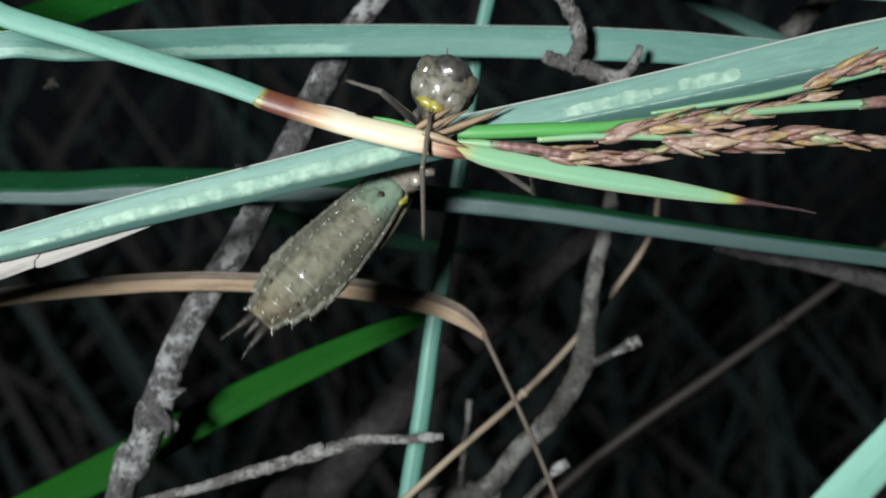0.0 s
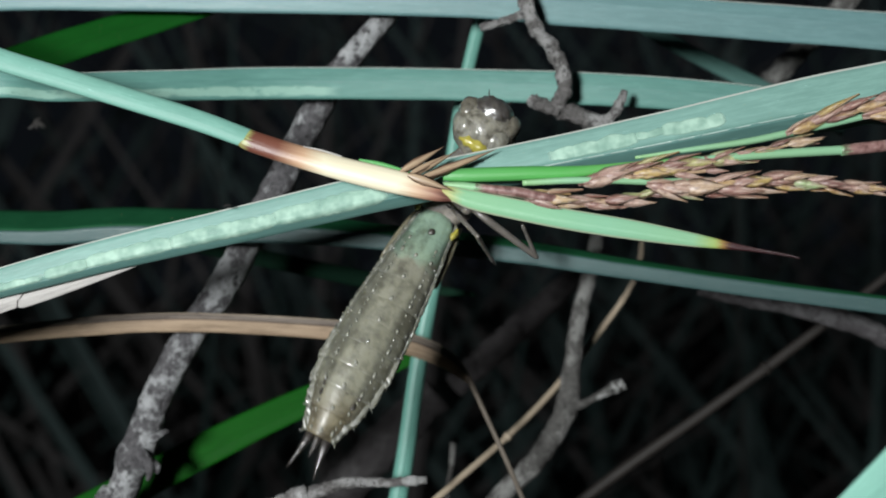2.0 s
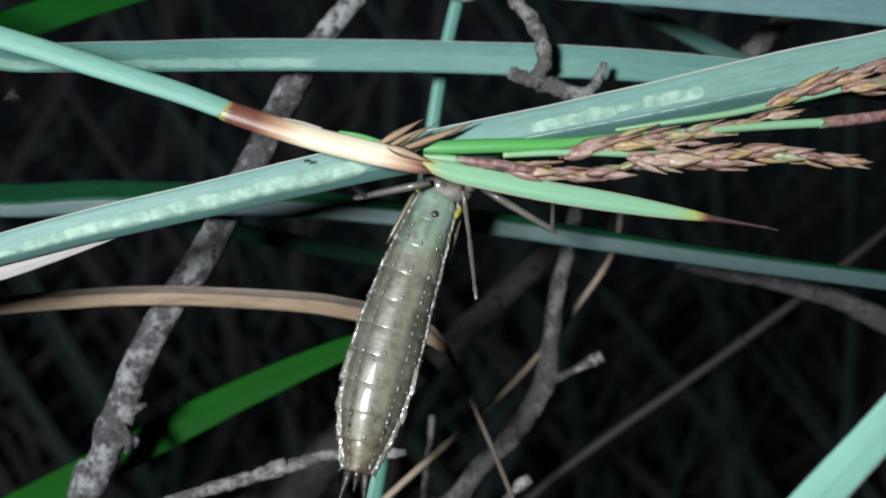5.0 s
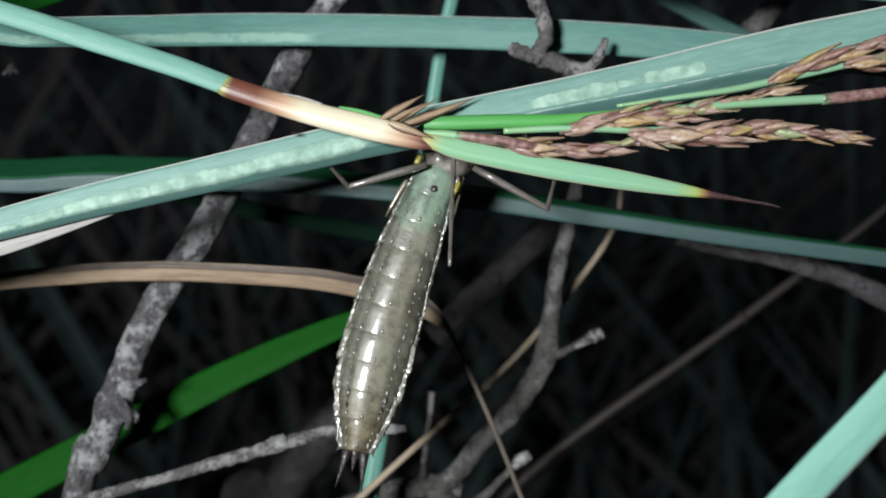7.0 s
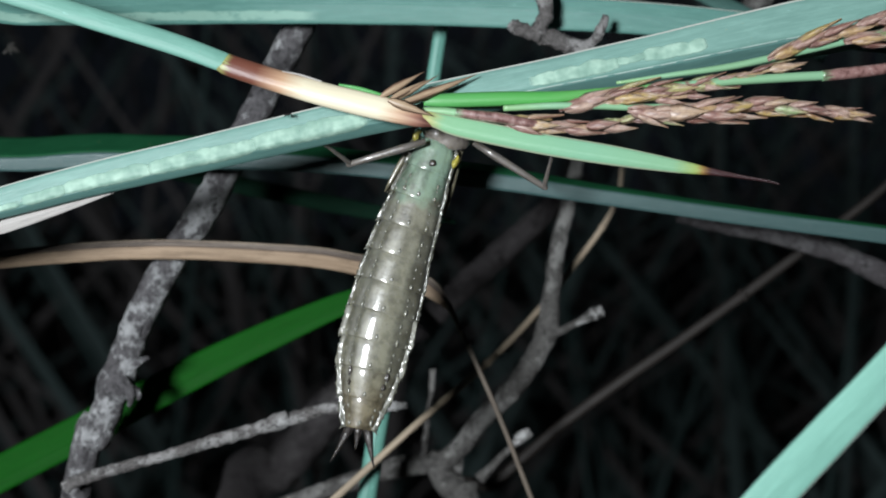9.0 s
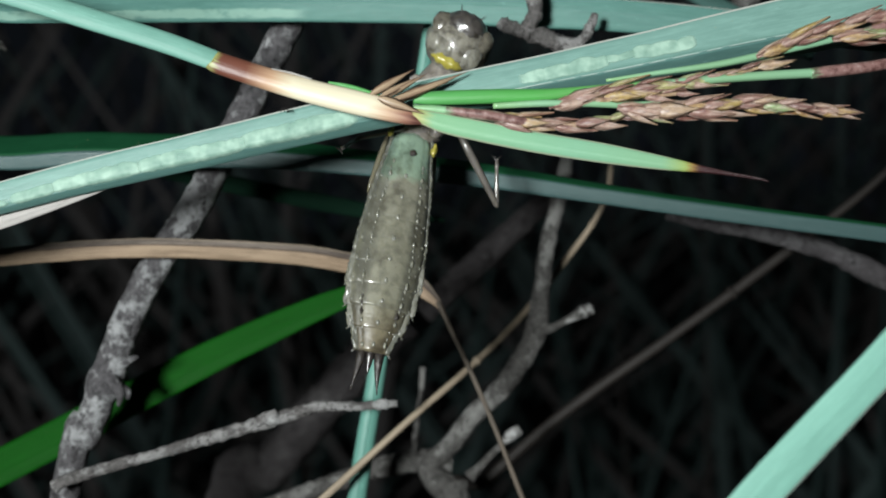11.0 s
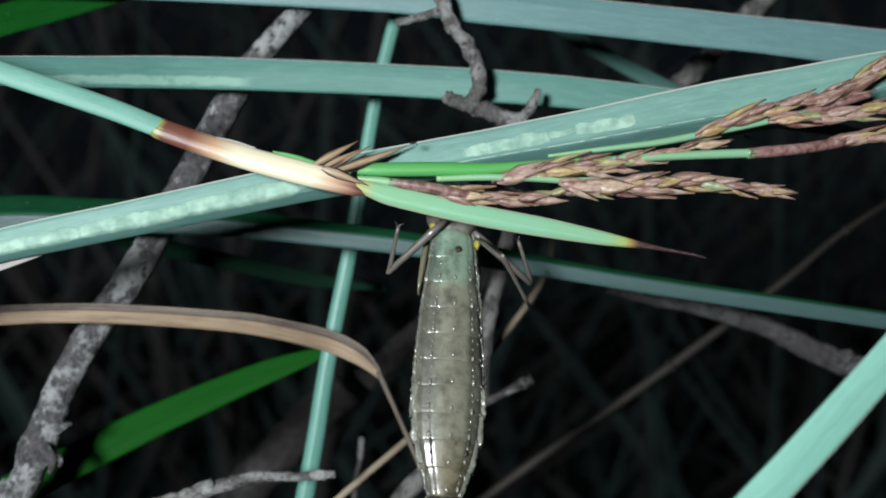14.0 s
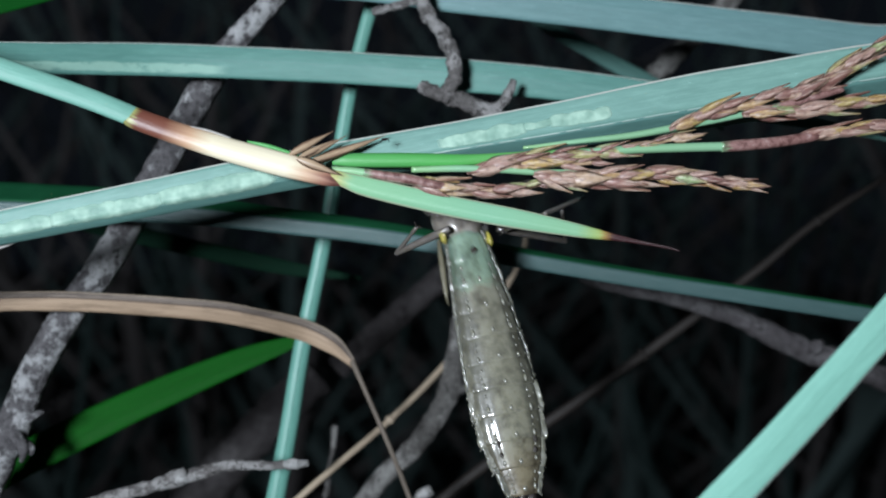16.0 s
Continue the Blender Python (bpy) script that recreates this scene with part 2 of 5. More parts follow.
# Blade tones darkened: the low light behind the clump is in the colour.
M_FARDIM = blade_material("dimmed_far_blade", (0.024, 0.040, 0.039), (0.032, 0.052, 0.050), rough=0.8, spec=0.05, rim=0.0)


def bark_material(name, dark, mid, pale, amount=0.5, scale=1.0):
    """Weathered bark: dark cracks running along the limb, grey plates, crusts of pale lichen with a ragged edge."""
    n = Nodes(name, 0.8, 0.25)
    big = n.noise(n.mapped("Object", (230 * scale,) * 3), 1.0, 6, 0.72)
    patch = n.noise(n.mapped("Object", (75 * scale,) * 3, (4, 2, 7)), 1.0, 2, 0.5)
    fine = n.noise(n.mapped("Object", (1100 * scale,) * 3), 1.0, 5, 0.75)
    cracks = n.noise(n.mapped("UV", (3.5, 9, 1), (1, 3, 0)), 1.0, 6, 0.7)
    col = n.mix(n.ramp(fine, [(0.34, (0, 0, 0)), (0.66, (1, 1, 1))]), dark, mid)
    crust = n.math("ADD", n.math("MULTIPLY", big, 0.6), n.math("MULTIPLY", patch, 0.4))
    lich = n.ramp(crust, [(0.53 - 0.12 * amount, (0, 0, 0)), (0.57 - 0.10 * amount, (0.7, 0.7, 0.7)), (0.66, (1, 1, 1))])
    col = n.mix(n.math("MULTIPLY", lich, 0.9), col, n.mix(fine, tuple(0.7 * a for a in pale), tuple(1.25 * a for a in pale)))
    gap = n.ramp(cracks, [(0.33, (0.9, 0.9, 0.9)), (0.42, (0, 0, 0))])
    col = n.mix(gap, col, tuple(0.4 * a for a in dark))
    pits = n.noise(n.mapped("Object", (620 * scale,) * 3, (2, 5, 1)), 1.0, 3)
    col = n.mix(n.ramp(pits, [(0.57, (0, 0, 0)), (0.66, (0.8, 0.8, 0.8))]), col, tuple(0.5 * a for a in dark))
    n.bump(n.math("ADD", n.math("ADD", fine, big), n.math("ADD", cracks, n.math("MULTIPLY", lich, 0.3))), 1.0, 0.0006)
    return n.colour(col)


M_BARK = bark_material("lichened_bark", (0.05, 0.047, 0.05), (0.13, 0.126, 0.131), (0.45, 0.46, 0.465), 0.40)
# Copy of the bark, its pale crust toned down as painted shade.
M_SHADEBARK = bark_material("shaded_bark", (0.055, 0.053, 0.050), (0.135, 0.130, 0.124), (0.30, 0.298, 0.285), 0.38, 1.6)
M_TWIG = bark_material("grey_twig_bark", (0.080, 0.075, 0.073), (0.195, 0.185, 0.180), (0.42, 0.415, 0.41), 0.45, 1.6)
# Purplish bark with the weaker light on the rear branch in its tones.
M_DIMBARK = bark_material("dimmed_bark", (0.045, 0.041, 0.043), (0.085, 0.079, 0.083), (0.15, 0.146, 0.15), 0.25)


def straw_material(name, dark, light, rough=0.6):
    n = Nodes(name, rough, 0.3)
    fibre = n.noise(n.mapped("UV", (0.8, 24, 1)), 1.0, 4)
    blot = n.noise(n.mapped("UV", (1.6, 2.2, 1), (4, 0, 0)), 1.0, 4)
    col = n.mix(n.ramp(fibre, [(0.32, (0, 0, 0)), (0.68, (1, 1, 1))]), dark, light)
    col = n.mix(n.ramp(blot, [(0.5, (0, 0, 0)), (0.72, (0.6, 0.6, 0.6))]), col, tuple(0.55 * a for a in dark))
    n.bump(fibre, 0.5, 0.0002)
    return n.colour(col)


M_BROWNLEAF = straw_material("dry_brown_leaf", (0.20, 0.14, 0.092), (0.38, 0.285, 0.197))
M_BROWNEDGE = straw_material("dry_grey_leaf", (0.06, 0.045, 0.038), (0.27, 0.23, 0.195))
M_MIDLINE = straw_material("dark_midline", (0.035, 0.025, 0.02), (0.16, 0.12, 0.095))
M_STRAW = straw_material("tan_straw", (0.23, 0.185, 0.135), (0.42, 0.35, 0.26))
# Near black: the shadow over the straw is put into its colour.
M_SHADESTRAW = straw_material("shaded_brown_straw", (0.014, 0.012, 0.0105), (0.026, 0.022, 0.0195))
# Tan toned down: some of the nymph's shadow is in the colour.
M_SHADEWITHER = straw_material("shaded_withered_strip", (0.075, 0.062, 0.05), (0.165, 0.136, 0.108))
M_WHITELEAF = straw_material("bleached_leaf", (0.30, 0.285, 0.27), (0.48, 0.46, 0.44))


# Dead leaf and bark for the background, lack of light mixed into both tones.
M_FARDIMBROWN = straw_material("dimmed_far_leaf", (0.026, 0.023, 0.022), (0.040, 0.035, 0.033), 0.9)
M_FARDIMBARK = bark_material("dimmed_far_bark", (0.028, 0.025, 0.026), (0.050, 0.046, 0.047), (0.072, 0.068, 0.068), 0.15)


# Undergrowth tones, lowered in colour to stand for the weak far light.
M_UNDERDIM = blade_material("undergrowth_dim_blade", (0.044, 0.064, 0.063), (0.064, 0.092, 0.090), rough=0.9, spec=0.02, rim=0.0)
M_UNDERDIMBROWN = straw_material("undergrowth_dim_leaf", (0.052, 0.049, 0.049), (0.080, 0.075, 0.075), 0.9)


M_PALEWOOD = bark_material("bleached_wood", (0.24, 0.24, 0.235), (0.42, 0.42, 0.41), (0.6, 0.6, 0.6), 0.4, 1.6)


def soil_material():
    n = Nodes("leaf_litter_soil", 0.95, 0.1)
    a = n.noise(n.mapped("Object", (9, 9, 9)), 1.0, 6)
    b = n.noise(n.mapped("Object", (120, 120, 120)), 1.0, 5)
    col = n.mix(n.ramp(b, [(0.35, (0, 0, 0)), (0.65, (1, 1, 1))]), (0.03, 0.022, 0.015), (0.09, 0.065, 0.045))
    col = n.mix(n.ramp(a, [(0.4, (0, 0, 0)), (0.7, (0.7, 0.7, 0.7))]), col, (0.05, 0.04, 0.028))
    n.bump(b, 0.8, 0.004)
    return n.colour(col)


# ---- ground ----
def ground_sheet():
    bm = bmesh.new()
    rings = [0.0, 0.1, 0.2, 0.35, 0.5, 0.8, 1.3, 2.5, 6, 20, 80, 300]
    rows = []
    for r in rings:
        ring = []
        for j in range(48):
            a = 2 * math.pi * j / 48
            x, y = r * math.cos(a), 0.2 + r * math.sin(a)
            z = 0.012 * noise.noise(Vector((x * 6, y * 6, 0))) if 0 < r < 6 else 0.0
            ring.append(bm.verts.new((x, y, z)))
            if r == 0:
                break
        rows.append(ring)
    for i in range(1, len(rows)):
        for j in range(48):
            k = (j + 1) % 48
            if i == 1:
                bm.faces.new((rows[0][0], rows[1][j], rows[1][k]))
            else:
                bm.faces.new((rows[i - 1][j], rows[i][j], rows[i][k], rows[i - 1][k]))
    ob = part("ground", bm, soil_material())
    tagged(ob, "dark brown leaf-litter soil under the sedge clump", "ground", kind="structure")


ground_sheet()
GROUND = -545.0


def rooted(pts, side, reach=90, at_end=False):
    """Carry a stem or blade on from its last or first point, out of the clump and down to the soil."""
    e = pts[-1] if at_end else pts[0]
    q = pts[-2] if at_end else pts[1]
    dx, dz = e[0] - q[0], e[2] - q[2]
    ln = math.hypot(dx, dz) or 1
    w = e[3]
    ext = [(e[0] + dx / ln * 35, e[1] + 4, e[2] + dz / ln * 35 - 4, w),
           (e[0] + dx / ln * 65 + side * 15, e[1] + 15, e[2] + dz / ln * 55 - 40, w),
           (e[0] + side * reach, e[1] + 30, e[2] * 0.5 - 200, w),
           (e[0] + side * (reach + 10), e[1] + 45, GROUND, w * 0.9)]
    return pts + ext if at_end else list(reversed(ext)) + pts


# ---- sedge leaves ----
def mine_material():
    n = Nodes("leaf_mine_skin", 0.5, 0.3)
    a = n.noise(n.mapped("Object", (420, 420, 420)), 1.0, 2)
    b = n.noise(n.mapped("Object", (1700, 1700, 1700)), 1.0, 3)
    col = n.mix(n.ramp(a, [(0.35, (0, 0, 0)), (0.62, (1, 1, 1))]), (0.27, 0.45, 0.36), (0.37, 0.55, 0.45))
    col = n.mix(n.ramp(b, [(0.5, (0, 0, 0)), (0.75, (0.5, 0.5, 0.5))]), col, (0.25, 0.42, 0.34))
    sep = n.t.nodes.new("ShaderNodeSeparateXYZ")
    n.link(n.coord.outputs["UV"], sep.inputs[0])
    across = n.ramp(n.math("ABSOLUTE", n.math("SUBTRACT", sep.outputs[1], 0.5)), [(0.40, (1, 1, 1)), (0.5, (0, 0, 0))])
    along = n.ramp(n.math("ABSOLUTE", n.math("SUBTRACT", sep.outputs[0], 0.5)), [(0.44, (1, 1, 1)), (0.5, (0.0, 0.0, 0.0))])
    thin = n.ramp(a, [(0.3, (0.45, 0.45, 0.45)), (0.65, (0.85, 0.85, 0.85))])
    n.link(n.math("MULTIPLY", n.math("MULTIPLY", across, along), thin), n.b.inputs["Alpha"])
    n.bump(b, 0.5, 0.0001)
    return n.colour(col)


M_MINE = mine_material()


def leaf(label, pts, material, fold=0.3, keel=0.0, thick=0.22, face=(0, -1, 0), wave=0.04, seed=0, flank=None, name="sedge", group="sedge leaves", origin=0, mines=(), ridge=()):
    """A sedge leaf: its two flanks on either side of the keel, the eaten patches on it, and the stretch (cm) of a raised pale keel line."""
    ob = new(name)
    tagged(ob, label, "sedge leaf" if name == "sedge" else "dead leaf", group)
    b = Blade(pts, fold, keel, thick, face, wave, seed, origin)
    if flank:
        part("upper_flank", b.strip(None, 1.0, 7), material, ob)
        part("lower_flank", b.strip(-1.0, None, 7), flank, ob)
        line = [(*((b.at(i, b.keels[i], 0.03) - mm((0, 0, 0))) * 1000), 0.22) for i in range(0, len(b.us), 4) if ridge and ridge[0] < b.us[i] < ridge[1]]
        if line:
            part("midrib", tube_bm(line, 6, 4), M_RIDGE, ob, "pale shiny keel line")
    else:
        part("leaf_blade", b.strip(-1.0, 1.0, 13), material, ob)
        b.thick += 0.03
        part("midrib", b.strip(keel - 0.03, keel + 0.03, 3), material, ob)
    for i, (u0, u1, s0, s1) in enumerate(mines):
        part("leaf_mine", b.blotch(u0, u1, s0, s1, i * 3.7 + seed), M_MINE, ob, "pale papery leaf-miner patch")
    return ob


LONG = [(-78.0, 2.8, -2.6, 3.5), (-63.9, 2.8, 1.3, 3.61), (-59.6, 2.8, 2.3, 3.76), (-45.0, 2.8, 6.1, 4.18), (-30.5, 2.8, 9.4, 4.46), (-14.6, 2.8, 13.1, 4.74), (-1.7, 2.8, 15.8, 4.88), (12.6, 2.8, 18.6, 5.16), (26.9, 2.8, 21.4, 5.86), (41.2, 2.8, 24.4, 6.71), (55.4, 2.8, 27.1, 7.27), (68.1, 2.8, 29.5, 7.40), (80.8, 2.8, 31.5, 6.82), (92.0, 2.8, 33.1, 5.25), (101.8, 2.8, 34.3, 2.83), (108.8, 2.8, 35.1, 0.28)]
MINES = [(-0.15, 1.08, -0.74, -0.08), (1.06, 1.66, -0.74, 0.10), (1.58, 2.80, -0.76, 0.20), (2.70, 4.20, -0.76, 0.28), (4.05, 5.60, -0.76, 0.36),
         (7.66, 8.86, -0.36, 0.38), (8.80, 9.20, -0.12, 0.32), (9.12, 9.98, -0.24, 0.48)]
leaf("blue-green sedge leaf with pale leaf-miner trails, crossing the stem", rooted(LONG, -1), M_BLADE, fold=(1.5, 0.12), keel=(-0.86, -0.15), face=(0, -1, 0.10), origin=5, mines=MINES, flank=M_SHADEFLANK, ridge=(5.8, 14))
UPPER = [(-67.2, 10.0, 28.6, 3.65), (-56.3, 14.0, 29.4, 3.97), (-42.7, 22.0, 31.0, 4.48), (-27.4, 29.0, 32.5, 4.81), (-2.2, 32.0, 32.7, 4.79), (23.4, 32.0, 31.7, 4.94), (44.6, 32.0, 30.0, 4.42), (61.4, 32.0, 28.0, 3.22), (78.1, 32.0, 25.1, 1.18), (86.4, 32.0, 23.3, 0.17)]
leaf("blue-green sedge leaf with a pale streak along its lower edge", rooted(UPPER, -1), M_STREAK, fold=0.15, keel=0.2, origin=4)
TOPR = [(-114.4, 31.5, 45.2, 4.78), (-70.7, 31.5, 47.1, 5.41), (-36.0, 31.5, 46.7, 5.56), (-1.6, 31.5, 45.8, 5.62), (16.8, 31.5, 44.3, 5.62), (37.1, 31.5, 42.6, 5.51), (59.1, 31.5, 40.8, 5.66), (78.5, 31.5, 39.1, 5.95), (90.4, 31.5, 38.1, 6.15)]
leaf("broad grey-green sedge leaf arching over the clump", rooted(TOPR, 1, at_end=True), M_GREYB, fold=0.2, keel=0.3)
TOPL = [(-83.4, 36.0, 31.7, 6.19), (-72.8, 36.0, 35.9, 5.83), (-65.7, 36.0, 38.5, 5.48), (-56.8, 36.0, 41.4, 4.94), (-47.0, 36.0, 44.2, 4.41), (-35.5, 36.0, 47.7, 3.52), (-23.2, 36.0, 52.1, 1.76), (-15.2, 36.0, 55.0, 0.17)]
leaf("dark green glossy sedge leaf", rooted(TOPL, -1), M_SHADEGREEN, fold=0.15, keel=-0.1)
MID = [(-58.9, 27.0, 11.3, 5.86), (-42.1, 27.0, 11.4, 5.73), (-25.8, 27.0, 10.9, 5.10), (-11.1, 27.0, 9.4, 4.13), (6.3, 27.0, 7.5, 3.82), (23.9, 27.0, 4.7, 3.17), (45.0, 27.0, 1.5, 2.85), (76.6, 27.0, -2.8, 2.71), (89.8, 27.0, -4.6, 2.55)]
# Green and grey faces, both lowered in colour for the shade they stand in.
leaf("folded sedge leaf, dark green above and blue-grey below", rooted(MID, -1), M_DEEP, fold=(0.25, 1.3), keel=(-0.85, 0.75), flank=M_DIMGREY, face=(0, -1, 0.1))
MIDB = [(-56.6, 58.0, 11.5, 1.96), (-37.9, 58.0, 7.8, 2.93), (-12.5, 58.0, 2.7, 2.60), (2.0, 58.0, 0.8, 0.6)]
leaf("green sedge leaf deep in the clump, shade in its colour", MIDB, M_DEEPSHADE, fold=0.3)
BRIGHTG = [(-5.5, 49.5, -8.4, 0.37), (-10.1, 49.5, -10.2, 2.24), (-18.5, 49.5, -13.3, 4.11), (-32.7, 49.5, -19.6, 5.24), (-44.1, 49.5, -25.3, 5.62), (-59.3, 49.5, -33.3, 6.02), (-74.5, 49.5, -41.1, 6.22), (-86.0, 49.5, -47.2, 6.23)]
leaf("bright grass-green blade slanting behind the branch", rooted(BRIGHTG, -1, at_end=True), M_GREEN, fold=0.12, keel=0.3, face=(0, -1, 0.25))
RIGHTB = [(62.4, -32.0, 6.3, 3.77), (56.0, -32.0, -0.9, 3.86), (51.3, -32.0, -6.2, 3.96), (44.8, -32.0, -13.4, 4.06), (38.5, -32.0, -20.1, 4.14), (32.5, -32.0, -26.5, 4.24), (26.5, -32.0, -33.1, 4.22)]
leaf("pale blue-green blade rising steeply", RIGHTB + [(17, -32, -43, 4.4), (2, -31, -59, 4.5), (-24, -28, -90, 4.7), (-55, -9, -145, 5.2), (-85, -6, -220, 5.2), (-105, -3, -350, 5.2), (-112, 0, GROUND, 5.0)], M_BRIGHT, fold=0.10, keel=-0.1)
BACKR = [(29.1, 62.0, 49.5, 1.81), (35.2, 62.0, 46.0, 2.61), (44.4, 62.0, 41.1, 2.82), (54.6, 62.0, 36.0, 2.83), (66.9, 62.0, 29.7, 2.63)]
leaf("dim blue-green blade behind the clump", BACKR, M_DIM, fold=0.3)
WHITEL = [(-61.6, 4.5, -1.1, 2.31), (-56.5, 4.5, 0.2, 2.02), (-51.5, 4.5, 1.7, 1.73), (-46.4, 4.5, 3.3, 1.15), (-42.1, 4.5, 4.7, 0.58), (-39.2, 4.5, 5.7, 0.14)]
leaf("thin bleached dry leaf under the mined blade", rooted(WHITEL, -1), M_WHITELEAF, fold=0.4, thick=0.15, name="dead_grass", group="dead leaves")

# ---- upright stalk ----
STALK = [(5.7, 42.0, 57.7, 1.81), (3.7, 42.0, 50.3, 1.99), (2.7, 42.0, 44.8, 2.17), (0.3, 42.0, 34.7, 2.17), (-1.1, 42.0, 26.6, 2.25), (-3.8, 42.0, 8.5, 2.51), (-7.2, 42.0, -10.3, 2.77), (-9.1, 42.0, -23.7, 2.94), (-11.2, 42.0, -36.1, 3.11), (-12.8, 42.0, -46.7, 3.10), (-14.6, 42.0, -60.0, 3.15), (-16.5, 43.0, -85.0, 3.2), (-19.0, 45.0, -140.0, 3.4), (-23.0, 49.0, -260.0, 3.5), (-25.0, 55.0, GROUND, 3.8)]
reed = new("reed")
ob = part("stalk", tube_bm(STALK, sides=12, flat=0.7), M_REED, reed)
part("ridge", tube_bm([(x, y - w * 0.33, z, w * 0.12) for x, y, z, w in STALK], sides=6), M_REED, reed)
tagged(reed, "slender upright blue-green sedge stalk", "reed")

# ---- dry leaf with a bent tip ----
brown = new("dead_grass")
tagged(brown, "long tan dead leaf, bent over and withered at its end", "dead leaf", "dead leaves")
BROWN = [(-80.8, 30.0, -6.8, 2.47), (-72.2, 30.0, -5.4, 2.64), (-56.7, 30.0, -3.8, 2.72), (-41.3, 30.0, -3.2, 2.80)] + [(-22.2, 33.0, -4.2, 2.97), (-13.9, 35.0, -5.5, 3.18), (-7.1, 38.0, -7.2, 3.33), (-2.7, 38.0, -9.2, 2.98), (-0.1, 38.0, -11.4, 1.75), (1.0, 38.0, -12.7, 0.96)]
b = Blade(rooted(BROWN, -1), (0.5, 0.35), 0.25, 0.25, (0, -1, 0.2), 0.08)
part("upper_flank", b.strip(0.25, 1.0, 6), M_BROWNEDGE, brown, "weathered grey-brown upper half")
b.thick += 0.04
# Darker brown strip beside the fold, raised a little.
part("crease", b.strip(0.20, 0.36, 4), M_MIDLINE, brown, "dark brown midline")
part("rim", b.strip(0.90, 1.0, 3), M_STRAW, brown)
b.thick -= 0.04
part("lower_flank", b.strip(-1.0, 0.25, 6), M_BROWNLEAF, brown)
TAIL = [(0.7, 38, -12.0, 0.96), (2.6, 37, -16.0, 0.78), (6.2, 36, -23.8, 0.79), (9.6, 36, -31.9, 0.78), (13.0, 37, -40.7, 0.87), (16.8, 39, -50.8, 0.88), (20.7, 41, -61.4, 0.89)]
part("withered_tip", tube_bm(TAIL + [(34, 50, -130, 0.7), (46, 54, -330, 0.6), (52, 54, GROUND, 0.5)], sides=8), M_SHADEWITHER, brown, "brown shrivelled strip, shadow in its colour")


# ---- branches ----
def branch(label, pts, material, rough=0.25, seed=0, name="branch", grain=0.5, group="branches", twigs=(), tips=()):
    ob = new(name)
    tagged(ob, label, "branch", group)
    part("limb", tube_bm(pts, 14, 14, rough, grain, seed), material, ob)
    if not twigs:
        a = pts[len(pts) // 2]
        tw = [(a[0], a[1] - a[3] * 0.2, a[2], a[3] * 0.75), (a[0] + a[3] * 0.25, a[1] - a[3] * 0.45, a[2] + a[3] * 0.3, a[3] * 0.6), (a[0] + a[3] * 0.4, a[1] - a[3] * 0.5, a[2] + a[3] * 0.5, a[3] * 0.2)]
        part("knot", tube_bm(tw, 10, 8, rough * 1.2, 0.9, seed + 9), material, ob)
    for i, tw in enumerate(twigs):
        part("twig", tube_bm(tw, 10, 12, rough * 1.2, 0.9, seed + i + 3), material, ob)
    for i, tw in enumerate(tips):
        part("broken_tip", tube_bm(tw, 10, 8, rough * 1.5, 1.4, seed + i + 13), M_PALEWOOD, ob, "pale bleached broken tip")
    return ob


LEFTB = [(-5.7, 37.0, 53.4, 3.35), (-11.9, 37.0, 44.6, 3.53), (-16.3, 37.0, 39.3, 3.70), (-19.7, 37.0, 34.9, 4.23), (-23.4, 37.0, 28.7, 4.58), (-28.3, 37.0, 19.0, 4.58), (-32.6, 37.0, 10.7, 4.75), (-37.2, 37.0, 2.4, 4.92), (-42.8, 37.0, -6.0, 4.74), (-46.8, 37.0, -13.4, 4.74), (-49.1, 37.0, -19.5, 4.91), (-50.7, 37.0, -23.9, 5.43), (-51.9, 37.0, -27.3, 4.90), (-54.0, 37.0, -32.6, 4.73), (-56.8, 37.0, -40.4, 4.72)]
branch("grey lichen-spotted dead branch slanting through the clump", LEFTB + [(-75, 40, -140, 5), (-95, 55, -330, 6), (-100, 60, GROUND, 7)], M_BARK, 0.12, 1,
       twigs=[[(-49.1, 35.0, -24.5, 2.60), (-47.5, 35.0, -25.0, 1.73), (-46.9, 35.0, -25.8, 1.21), (-47.0, 35.0, -26.5, 0.52)], [(-48.6, 36.0, -21.6, 2.2), (-47.2, 35.2, -21.0, 1.2), (-46.0, 35.0, -20.2, 0.9), (-45.2, 35.0, -20.0, 0.5)], [(-49.6, 34.9, -23.4, 2.4), (-48.2, 34.2, -24.6, 1.9), (-47.8, 34.2, -26.0, 1.3), (-48.2, 34.4, -27.4, 0.6)]])
LOWT = [(-57.0, 31.0, -39.1, 2.03), (-54.1, 31.0, -37.7, 1.86), (-47.3, 31.0, -35.7, 1.69), (-40.5, 31.0, -33.9, 1.69), (-32.9, 31.0, -31.6, 2.03), (-27.8, 31.0, -30.2, 1.95), (-24.4, 31.0, -29.0, 2.54), (-22.7, 31.0, -28.7, 2.03), (-17.6, 31.0, -27.3, 1.86), (-14.2, 31.0, -27.1, 1.44), (-10.9, 31.0, -27.2, 1.27), (-7.5, 31.0, -26.9, 1.36), (-5.8, 31.0, -26.8, 1.02)]
branch("thin knobbly grey twig with a pale broken tip", LOWT, M_TWIG, 0.24, 2, "twig", 1.0, "twigs",
       tips=[[(-9.6, 31.0, -27.1, 1.27), (-7.6, 31.0, -26.9, 1.61), (-6.6, 31.0, -26.8, 1.19), (-5.5, 31.0, -26.8, 1.02)], [(-24.9, 30.6, -29.2, 1.86), (-24.0, 30.6, -28.9, 2.62), (-23.2, 30.6, -28.7, 1.86)]])
